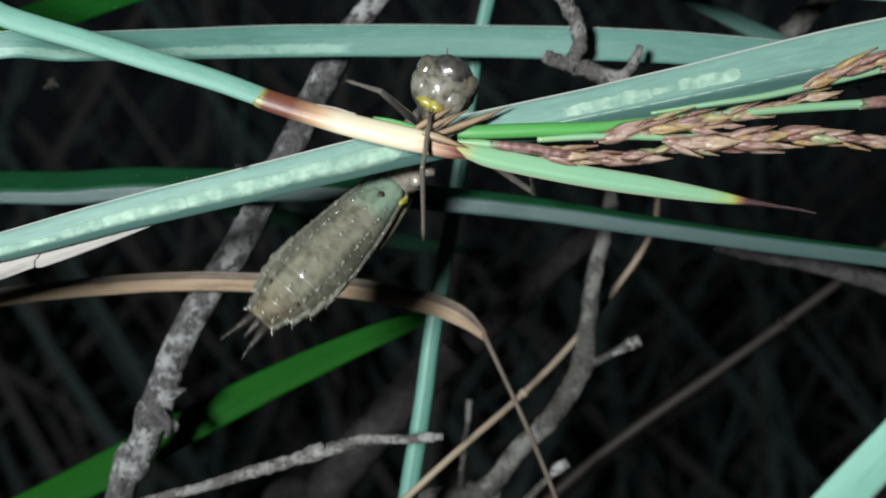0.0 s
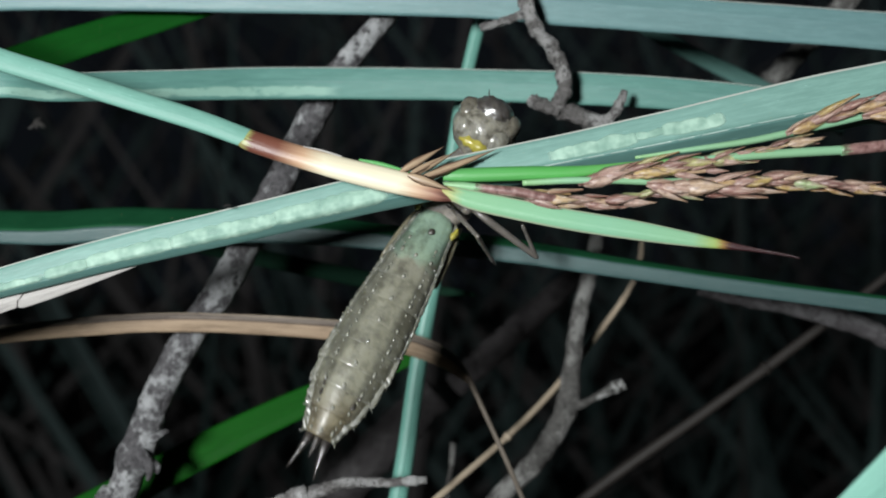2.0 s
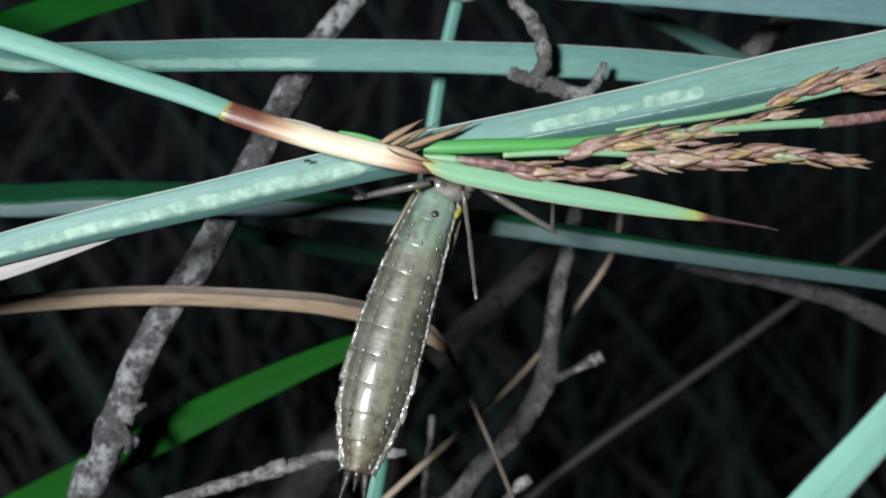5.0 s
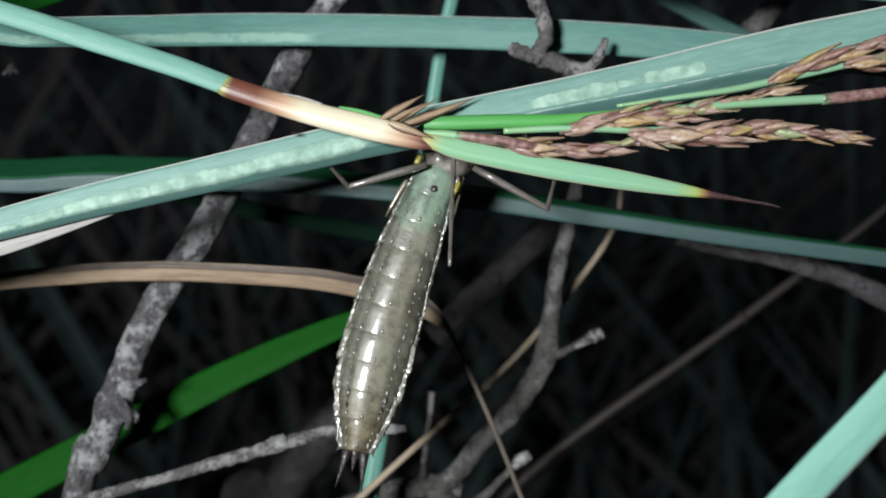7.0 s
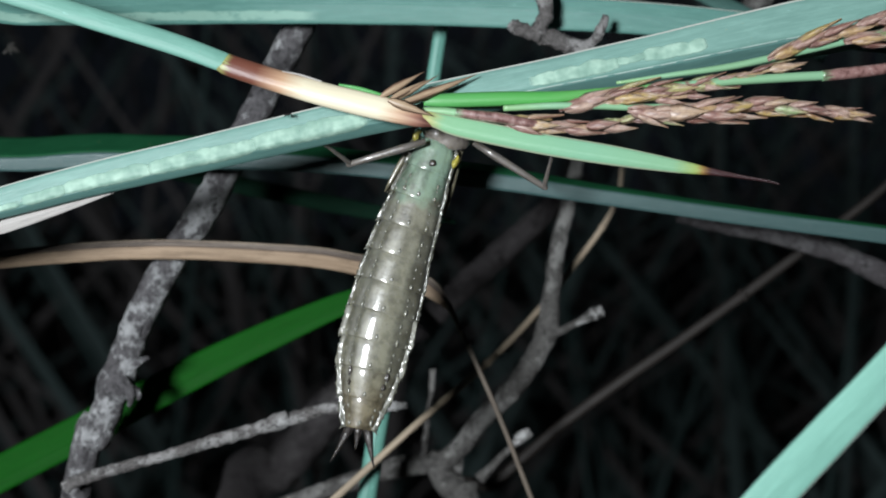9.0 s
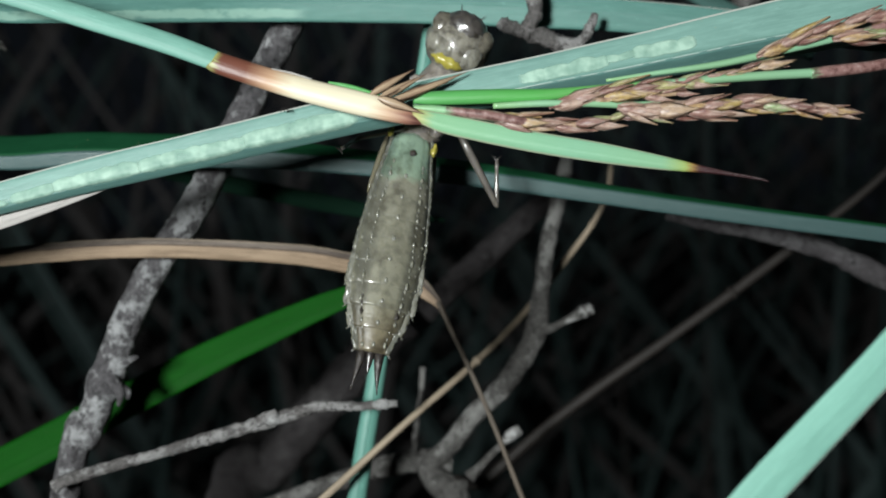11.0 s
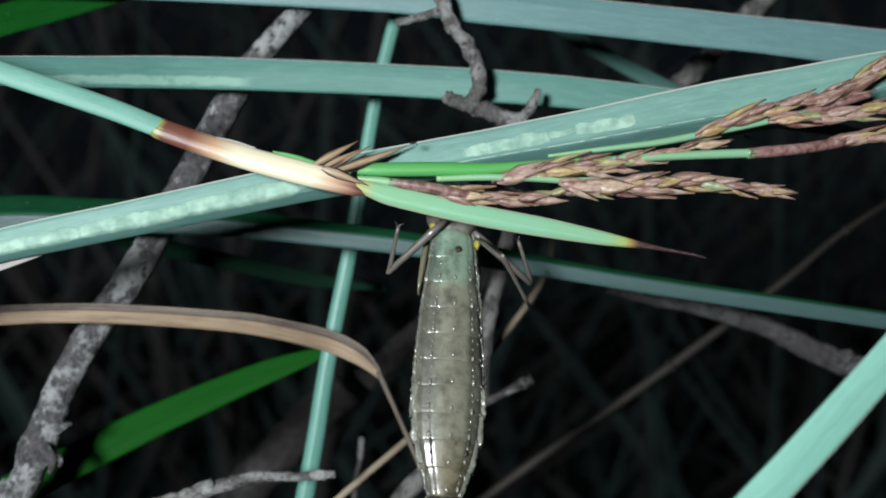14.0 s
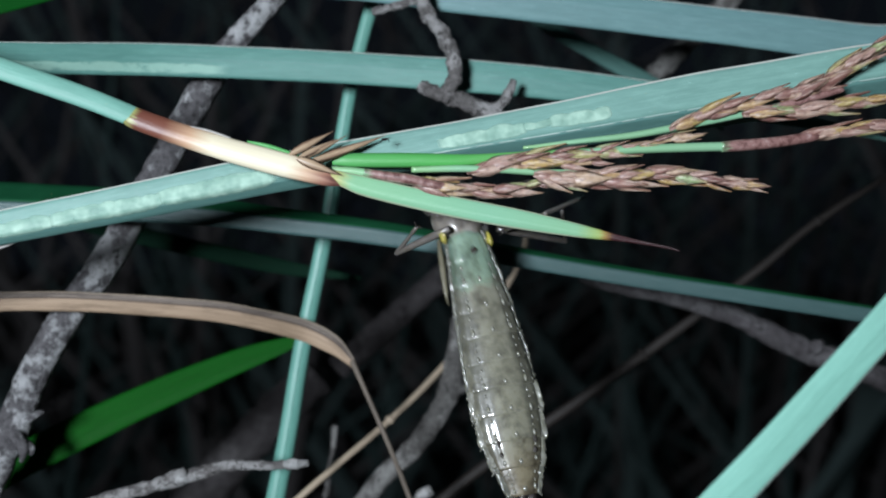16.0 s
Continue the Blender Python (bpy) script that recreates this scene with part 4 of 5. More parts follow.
def mouth_scale(ends, width, turn):
    """A single pointed bract scale from its base to its tip."""
    a, b = Vector(ends[0][:3]), Vector(ends[1][:3])
    X = (b - a).normalized()
    Z = X.cross(Vector((0, 1, 0))).normalized()
    Y = Z.cross(X).normalized()
    m = Matrix((X, Y, Z)).transposed().to_4x4() @ Matrix.Rotation(radians(turn), 4, "X")
    d = (b - a).length / 1000
    ob = new("bract_scale", MOUTH)
    ob.parent = stem
    ob["label"] = "tan pointed scale at the sheath mouth"
    ob.matrix_basis = Matrix.Translation(mm(a)) @ m @ Matrix.Diagonal((d, width / 1000, width / 1000, 1))


mouth_scale([(-7.7, -0.6, 16.0, 0.07), (-2.3, 0.8, 19.3, 0.07)], 1.5, 20)
mouth_scale([(-6.5, -1.2, 15.6, 0.07), (-1.9, 0.8, 18.3, 0.07)], 1.2, -25)
mouth_scale([(-5.4, -0.8, 14.9, 0.07), (4.4, 1.6, 19.1, 0.07)], 1.6, 10)
mouth_scale([(-5.6, -1.2, 15.0, 0.07), (2.0, 1.0, 17.7, 0.07)], 1.3, -30)
mouth_scale([(-6.0, -0.8, 15.5, 0.07), (-0.5, 1.0, 18.9, 0.07)], 1.0, 35)
mouth_scale([(-6.7, -1.6, 15.5), (-1.1, -1.6, 13.5)], 1.7, -10)
part("sheath_edge", tube_bm([(-19.8, -0.6, 19.2, 0.14), (-17.5, -0.6, 18.7, 0.28), (-14.9, -0.6, 17.9, 0.21)], 6), M_WHITELEAF, stem, "thin white torn edge")
part("sheath_edge", tube_bm([(-12.9, 0.0, 17.6, 0.28), (-10.1, 0.0, 17.0, 0.64), (-6.6, 0.0, 16.0, 0.35)], 6), M_STEMG, stem, "green margin of the sheath")


# ---- seed fluff caught in the clump ----
def fluff():
    rnd = random.Random(4)
    bm = bmesh.new()
    c = [(-68.0, 40.0, 28.2)][0]
    for i in range(26):
        v = Vector((rnd.gauss(0, 1), rnd.gauss(0, 1), rnd.gauss(0, 1))).normalized() * rnd.uniform(0.7, 2.3)
        tube_bm([(*c, 0.42), (c[0] + v.x * 0.5, c[1] + v.y * 0.5, c[2] + v.z * 0.4, 0.30), (c[0] + v.x, c[1] + v.y, c[2] + v.z * 0.6 - 0.3, 0.06)], 4, 3, bm=bm)
    ob = part("seed_fluff", bm, M_WHITELEAF)
    tagged(ob, "tiny tuft of whitish seed fluff on a thread", "seed fluff")


fluff()


def small_insect():
    """A black gnat a millimetre long, walking on the mined blade; its body, wings and legs."""
    ob = new("gnat")
    tagged(ob, "tiny black gnat walking on the sedge leaf", "insect")
    bm = bmesh.new()
    for x, z, rx, rz in ((0.0, 0.30, 0.30, 0.13), (0.30, 0.36, 0.16, 0.15), (0.48, 0.34, 0.10, 0.10)):
        for v in bmesh.ops.create_uvsphere(bm, u_segments=8, v_segments=6, radius=1)["verts"]:
            v.co = Vector((x - 0.1 + v.co.x * rx, v.co.y * 0.13, z + v.co.z * rz)) / 1000
    part("body", bm, M_DARKSPOT, ob)
    for k in range(6):
        sx, sy = (k % 3 - 1) * 0.3, 0.25 if k > 2 else -0.25
        bm = bmesh.new()
        a, b, c = Vector((0.15 + sx * 0.3, 0, 0.32)), Vector((0.15 + sx, sy * 0.7, 0.50)), Vector((0.15 + sx * 1.5, sy, 0))
        for p, q in ((a, b), (b, c)):
            up = Vector((0.03, 0.02, 0.03))
            f = [bm.verts.new((w + d) / 1000) for w in (p, q) for d in (up, Vector((-0.03, 0.02, 0.0)), Vector((0, -0.04, -0.03)))]
            for i in range(3):
                j = (i + 1) % 3
                bm.faces.new((f[i], f[j], f[3 + j], f[3 + i]))
        part("leg", bm, M_DARKSPOT, ob)
    return ob


gnat = small_insect()
GNAT = [(0, -30.3, 1.6, 11.6), (1.5, -29.9, 1.6, 11.7), (2.5, -29.4, 1.6, 11.8), (2.9, -23.0, 1.6, 13.6), (3.5, -13.4, 1.6, 13.2), (3.7, -13.6, 1.6, 13.0), (6, -18.7, 1.6, 14.3), (7, -18.7, 1.6, 14.2), (8.5, -19.6, 1.6, 13.7), (11, -18.7, 1.6, 14.1), (12, -18.7, 1.6, 13.8), (13, -18.6, 1.6, 13.8), (13.2, -12.6, -2.0, 16.8), (13.6, 3.8, -1.0, 18.2), (14, 4.4, -1.0, 18.6), (14.5, 4.5, -1.0, 18.9), (15, 4.3, -1.0, 19.0), (15.5, 3.9, -1.0, 18.2), (16, 4.0, -1.0, 17.9)]


# ---- dim plants behind ----
def far_leaf(material, width, bow, label, seed):
    """One leaf standing on its base, bowed, 700 mm long."""
    pts = [(0, 0, GROUND, width), (bow * 0.3, 2, GROUND + 180, width), (bow, 8, GROUND + 400, width * 0.9), (bow * 1.4, 16, GROUND + 600, width * 0.6), (bow * 1.5, 26, GROUND + 760, width * 0.1)]
    return leaf(label, pts, material, 0.35, 0.0, 0.3, seed=seed, group="leaves behind")


def thicket():
    rnd = random.Random(21)
    kinds = [far_leaf(M_FARDIM, 4.5, 40, "dim blue-green sedge leaf behind the clump", 1), far_leaf(M_FARDIM, 3.2, -55, "dim narrow sedge leaf behind the clump", 2),
             far_leaf(M_FARDIM, 5.0, 20, "dim broad sedge leaf behind the clump", 3), far_leaf(M_FARDIMBROWN, 2.4, -15, "dim brown dead leaf behind the clump", 4)]
    places = [(-175, 430), (130, 470), (230, 520), (-60, 560)]
    for ob, (x, y) in zip(kinds, places):
        ob.matrix_world = Matrix.Translation((x / 1000, y / 1000, 0))
    for i in range(34):
        y = rnd.uniform(0.40, 0.95)
        x = rnd.uniform(-1, 1) * (0.10 + y * 0.35)
        lean = rnd.gauss(0, 26)
        m = Matrix.Translation((x - math.sin(radians(lean)) * 0.5, y, 0.0)) @ Matrix.Rotation(radians(lean), 4, "Y") @ Matrix.Rotation(radians(rnd.uniform(-35, 35)), 4, "Z")
        copy_thing(kinds[i % 4], m)


thicket()


def undergrowth():
    """Uncounted stems further back, joined; the far dimness is in their colour."""
    rnd = random.Random(8)
    for mat, count, label in ((M_UNDERDIM, 150, "dimmed tangle of sedge leaves far behind"), (M_UNDERDIMBROWN, 120, "dimmed tangle of dead stems far behind")):
        verts, faces = [], []
        for i in range(count):
            y = rnd.uniform(560, 1300)
            x = rnd.uniform(-1, 1) * (120 + y * 0.5)
            lean, bow = rnd.gauss(0, 0.8), rnd.uniform(-40, 40)
            w = rnd.uniform(5, 14)
            h1 = rnd.uniform(120, 420)
            base = len(verts)
            for k in range(9):
                s = k / 8
                z = GROUND + (h1 - GROUND) * s
                cx = x + lean * z + bow * math.sin(s * 3.14)
                ww = w * (1 - 0.7 * s * s)
                for dx, dy in ((-ww / 2, 0), (0, -ww * 0.2), (ww / 2, 0), (0, ww * 0.1)):
                    verts.append(mm((cx + dx, y + dy + 20 * s, z)))
            for k in range(8):
                a = base + 4 * k
                for j in range(4):
                    b = (j + 1) % 4
                    faces.append((a + j, a + b, a + 4 + b, a + 4 + j))
        me = bpy.data.meshes.new("undergrowth")
        me.from_pydata(verts, [], faces)
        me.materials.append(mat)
        tagged(new("undergrowth", me), label, "undergrowth", kind="stuff")


undergrowth()

# ---- dragonfly nymph ----
def nymph_material(name, lane, side, groove, rough=0.38, half=4.0, speck=0.2, coat=1.0, spec=0.3, blob=0.0, wrinkle=0.0, rest=False, gloss=0.13, relief=0.16, patch=0.35, mottle=300):
    """Wet, thin-skinned segment: pale middle lane, darker grooves, greyer flanks; half is the half width in millimetres."""
    n = Nodes(name, rough, spec)
    n.b.inputs["Coat Weight"].default_value = coat
    n.b.inputs["Coat Roughness"].default_value = gloss
    n.b.inputs["Subsurface Weight"].default_value = 0.25
    n.b.inputs["Subsurface Radius"].default_value = (0.002, 0.0018, 0.001)
    n.b.inputs["Subsurface Scale"].default_value = 0.5
    here = n.t.nodes.new("ShaderNodeAttribute")
    here.attribute_name = "rest"

    def mapped(scale, shift=(0, 0, 0)):
        p = n.t.nodes.new("ShaderNodeMapping")
        p.inputs["Scale"].default_value, p.inputs["Location"].default_value = scale, shift
        n.link(here.outputs["Vector"] if rest else n.coord.outputs["Object"], p.inputs["Vector"])
        return p.outputs["Vector"]

    sep = n.t.nodes.new("ShaderNodeSeparateXYZ")
    n.link(n.coord.outputs["Object"], sep.inputs[0])
    x = n.math("MULTIPLY", n.math("ABSOLUTE", sep.outputs[0]), 1000 / half)
    wob = n.noise(mapped((500, 500, 500)), 1.0, 3)
    x = n.math("ADD", x, n.math("MULTIPLY", n.math("SUBTRACT", wob, 0.5), 0.34))
    col = n.ramp(x, [(0.0, lane), (0.36, lane), (0.54, tuple(0.95 * a for a in side)), (0.62, side), (0.84, tuple(0.85 * a for a in side)), (1.0, tuple(1.25 * a for a in lane))])
    blot = n.noise(mapped((mottle,) * 3, (1, 2, 3)), 1.0, 4)
    col = n.mix(n.ramp(blot, [(0.42, (0, 0, 0)), (0.66, (patch, patch, patch))]), col, groove)
    pale = n.noise(mapped((420, 420, 420), (7, 4, 1)), 1.0, 3)
    col = n.mix(n.ramp(pale, [(0.5, (0, 0, 0)), (0.7, (0.3, 0.3, 0.3))]), col, tuple(1.3 * a for a in lane))
    flank = n.math("MULTIPLY", n.pulse(x, 0.54, 0.86, 0.12), n.pulse(sep.outputs[2], -0.0036, -0.0006, 0.0012))
    col = n.mix(n.math("MULTIPLY", flank, blob), col, tuple(0.9 * a for a in groove))
    band = n.pulse(sep.outputs[2], -0.0041, -0.0033, 0.0002)
    rowdots = n.noise(mapped((2600, 2600, 1200), (2, 2, 2)), 1.0, 1)
    col = n.mix(n.math("MULTIPLY", band, n.ramp(rowdots, [(0.58, (0, 0, 0)), (0.64, (speck, speck, speck))])), col, (0.02, 0.018, 0.014))
    dots = n.noise(mapped((1500, 1500, 1500)), 1.0, 1)
    col = n.mix(n.math("MULTIPLY", n.ramp(dots, [(0.70, (0, 0, 0)), (0.74, (1, 1, 1))]), speck), col, (0.03, 0.025, 0.02))
    if rest:
        long_ = n.t.nodes.new("ShaderNodeSeparateXYZ")
        n.link(here.outputs["Vector"], long_.inputs[0])
        down = n.math("MULTIPLY", long_.outputs[2], -1000 / 42)
        down = n.math("ADD", down, n.math("MULTIPLY", n.math("SUBTRACT", blot, 0.5), 0.16))
        col = n.mix(1.0, col, n.ramp(down, [(0.10, (0.98, 1.42, 1.38)), (0.17, (1.0, 1.36, 1.30)), (0.21, (1, 1, 1)), (0.74, (1, 1, 0.97)), (0.84, (0.84, 0.76, 0.66)), (1.0, (0.70, 0.60, 0.50))]), "MULTIPLY")
        n.link(n.ramp(down, [(0.70, (coat,) * 3), (0.86, (0.3 * coat,) * 3)]), n.b.inputs["Coat Weight"])
    fine = n.noise(mapped((1900, 1900, 1900), (3, 1, 2)), 1.0, 4)
    rings = n.noise(mapped((250, 250, 1900), (5, 1, 2)), 1.0, 3)
    n.bump(n.math("ADD", n.math("ADD", fine, n.math("MULTIPLY", wob, 0.6)), n.math("MULTIPLY", rings, wrinkle)), relief, 0.0002)
    return n.colour(col)


M_ABDOMEN = nymph_material("nymph_skin", (0.198, 0.194, 0.150), (0.112, 0.112, 0.090), (0.056, 0.053, 0.039), half=4.7, blob=0.40, wrinkle=1.0, rest=True, coat=0.9, gloss=0.10, relief=0.22, patch=0.8, mottle=420)
M_BEAD = nymph_material("wet_bead", (0.19, 0.19, 0.155), (0.17, 0.17, 0.14), (0.12, 0.12, 0.10), rough=0.2, speck=0.0, spec=0.5, gloss=0.22)
M_FLAP = nymph_material("nymph_margin", (0.125, 0.127, 0.105), (0.105, 0.107, 0.088), (0.06, 0.06, 0.05), half=0.9, rough=0.25, spec=0.5, gloss=0.20, relief=0.5)
M_FLAPWET = nymph_material("nymph_wet_margin", (0.155, 0.155, 0.125), (0.13, 0.13, 0.105), (0.08, 0.08, 0.065), half=0.9, rough=0.35, spec=0.4, gloss=0.12, relief=0.8, coat=0.6)
M_THORAX = nymph_material("nymph_thorax", (0.255, 0.23, 0.205), (0.19, 0.17, 0.148), (0.09, 0.078, 0.064), rough=0.34, half=4.0, spec=0.5, gloss=0.10, relief=0.4, patch=0.8, mottle=700)
M_HEAD = nymph_material("nymph_head", (0.21, 0.20, 0.165), (0.15, 0.14, 0.11), (0.04, 0.034, 0.026), rough=0.3, half=6.5, gloss=0.18, relief=0.6, patch=0.95, mottle=800)
M_CHEEK = nymph_material("nymph_cheek", (0.215, 0.21, 0.175), (0.17, 0.165, 0.135), (0.07, 0.064, 0.05), rough=0.36, half=5.0, spec=0.4, gloss=0.18, relief=0.6, patch=0.9, mottle=900)
M_BROW = nymph_material("nymph_brow", (0.085, 0.078, 0.072), (0.06, 0.054, 0.05), (0.015, 0.012, 0.01), rough=0.3, spec=0.6, gloss=0.18, relief=0.4, patch=0.9, mottle=900)
M_EYE = nymph_material("nymph_eye", (0.135, 0.125, 0.10), (0.10, 0.09, 0.07), (0.035, 0.03, 0.024), rough=0.2, spec=0.5, gloss=0.06, patch=0.8, mottle=900)
M_LEG = nymph_material("nymph_leg", (0.125, 0.113, 0.102), (0.095, 0.085, 0.075), (0.05, 0.042, 0.035), half=0.8, speck=0.3, gloss=0.16, relief=0.5)
M_BLACKMARK = nymph_material("black_mark", (0.03, 0.025, 0.02), (0.02, 0.016, 0.014), (0.012, 0.01, 0.01), rough=0.6, coat=0.3)
M_DARKNYMPH = nymph_material("nymph_dark", (0.03, 0.026, 0.024), (0.024, 0.02, 0.018), (0.012, 0.01, 0.01), rough=0.3, spec=0.4, gloss=0.12, relief=0.9, coat=0.5)
M_YELLOW = nymph_material("nymph_yellow", (0.32, 0.28, 0.05), (0.27, 0.23, 0.05), (0.10, 0.09, 0.035), relief=0.4)
M_PAD = nymph_material("wing_pad", (0.13, 0.12, 0.08), (0.10, 0.09, 0.06), (0.05, 0.04, 0.03), half=1.2, gloss=0.2)


def loft(rows, around=28, shape=None, ex=0.92):
    """A closed body from rows (x, y, z, half width, half depth) in millimetres; shape(angle, s) scales the outline."""
    bm = bmesh.new()
    rings = []
    for i, (cx, cy, cz, a, b) in enumerate(rows):
        ring = []
        for j in range(around):
            g = 2 * math.pi * j / around
            k = shape(g, i / (len(rows) - 1)) if shape else 1.0
            ca, sa = math.cos(g), math.sin(g)
            ring.append(bm.verts.new(Vector((cx + a * k * math.copysign(abs(ca) ** ex, ca), cy + b * k * math.copysign(abs(sa) ** ex, sa), cz)) / 1000))
        rings.append(ring)
    for i in range(len(rings) - 1):
        for j in range(around):
            k = (j + 1) % around
            bm.faces.new((rings[i][j], rings[i][k], rings[i + 1][k], rings[i + 1][j]))
    bm.faces.new(list(reversed(rings[0])))
    bm.faces.new(rings[-1])
    bmesh.ops.recalc_face_normals(bm, faces=bm.faces)
    return bm


def girth(i, z):
    """Half width of the abdomen z millimetres down from the front of segment i."""
    q = i + z / 3.9
    k = min(max(int(q), 0), len(WIDTHS) - 2)
    f = min(max(q - k, 0.0), 1.0)
    f = f * f * (3 - 2 * f) * 0.35 + f * 0.65
    return (WIDTHS[k] + (WIDTHS[k + 1] - WIDTHS[k]) * f) / 2


def segment_bm(i, start, dome=False):
    """One abdominal plate, hanging along -z: its front sunk under the plate before it, a swollen middle and a rounded hind lip;
    a broad middle lane, a groove on either side with wet tubercles in it, and a row of black points."""
    def shape(g, s):
        x = abs(math.cos(g))
        k = 1.0
        if math.sin(g) < 0:
            k += 0.06 * math.exp(-(x / 0.30) ** 2) - 0.030 * math.exp(-((x - 0.64) / 0.10) ** 2) + 0.012 * math.exp(-((x - 0.82) / 0.12) ** 2)
        return k
    rows, n = [], 30
    for j in range(n + 1):
        s = j / n
        z = -0.45 + 4.60 * s
        sunk = max(0.0, 1 - s / 0.36) ** 2
        lip = max(0.0, (s - 0.93) / 0.07)
        tuck = 1 - 0.055 * (1 - math.sqrt(max(0.0, 1 - lip * lip)))
        w = girth(i, z) * (1 - 0.11 * max(0.0, 1 - s / 0.55) ** 2 + 0.006 * s) * tuck
        d = (0.40 * girth(i, z) + 0.62) * (1 - 0.07 * sunk - 0.006 * max(0.0, s - 0.5) ** 2 / 0.25) * tuck
        if dome and s < 0.35:
            near = 0.35 + 0.65 * math.sqrt(1 - (1 - s / 0.35) ** 2)
            w, d = w * near, d * near
        rows.append((0, 0, -z, w, d))
    bm = loft(rows, 112, shape)

    def stud(x, z, rx, ry, rz, index):
        w = girth(i, z) * 1.008
        sunk = max(0.0, 1 - (z + 0.45) / 2.4) ** 2
        y = 0.04 - (0.40 * w + 0.62) * (1 - 0.15 * sunk) * (0.985 + 0.06 * math.exp(-(x / 0.30) ** 2)) * (1 - abs(x) ** 2.17) ** 0.46
        for v in bmesh.ops.create_uvsphere(bm, u_segments=8, v_segments=6, radius=1)["verts"]:
            v.co = Vector((x * w + v.co.x * rx, y + v.co.y * ry, -z + v.co.z * rz)) / 1000
            for f in v.link_faces:
                f.material_index = index
    rnd = random.Random(31 + i)
    if i > 0:
        stud(0.0, 3.35, 0.28, 0.20, 0.36, 1)
        for sx in (-1, 1):
            for z, r in ((3.35, 0.34), (2.4, 0.17), (1.4, 0.22)):
                stud(sx * (0.62 + rnd.uniform(-0.025, 0.025)), z + rnd.uniform(-0.25, 0.25), r * 0.7, r * 0.85, r * rnd.uniform(1.0, 1.6), 1)
            stud(sx * 0.88, 3.6 + rnd.uniform(-0.2, 0.2), 0.17, 0.2, 0.24, 1)
            stud(sx * 0.80, 1.8 + rnd.uniform(-0.4, 0.4), 0.12, 0.14, 0.15, 1)
            if 2 < i < 8:
                for x in (0.13, 0.36):
                    stud(sx * x + rnd.uniform(-0.02, 0.02), 2.1 + rnd.uniform(-0.15, 0.15), 0.085, 0.04, 0.085, 2)
    layer = bm.verts.layers.float_vector.new("rest")
    for v in bm.verts:
        v[layer] = v.co - Vector((0, 0, start / 1000))
    return bm


def ball_bm(rx, ry, rz, seg=20):
    bm = bmesh.new()
    bmesh.ops.create_uvsphere(bm, u_segments=seg, v_segments=seg // 2, radius=1)
    for v in bm.verts:
        v.co = Vector((v.co.x * rx, v.co.y * ry, v.co.z * rz)) / 1000
    return bm


def lumpy(bm, amount, grain, seed):
    """Uneven the surface of a small body by amount (mm)."""
    bm.normal_update()
    for v in bm.verts:
        p = v.co * 1000 * grain + Vector((seed, 0, 0))
        v.co += v.normal * (amount * (noise.noise(p) + 0.5 * noise.noise(p * 2.3)) / 1000)
    return bm


def spike_bm(length, r, bend=0.0, sides=8):
    """A pointed spike from the origin along -z."""
    return loft([(bend * s * s, 0, -length * s, r * (1 - s) + 0.05, r * (1 - s) + 0.05) for s in (0, 0.3, 0.6, 0.85, 1)], sides)


nymph = new("dragonfly_nymph")
ROOT = [(0.1, 12.0, 11.4)][0]
nymph.matrix_world = Matrix.Translation(mm(ROOT))
tagged(nymph, "wet olive-grey dragonfly nymph clinging under the sedge stem", "insect")

WIDTHS = [5.2, 6.1, 7.0, 7.8, 8.4, 8.9, 9.2, 9.1, 8.4, 6.6, 4.2]
segments, tail_spines = [], []
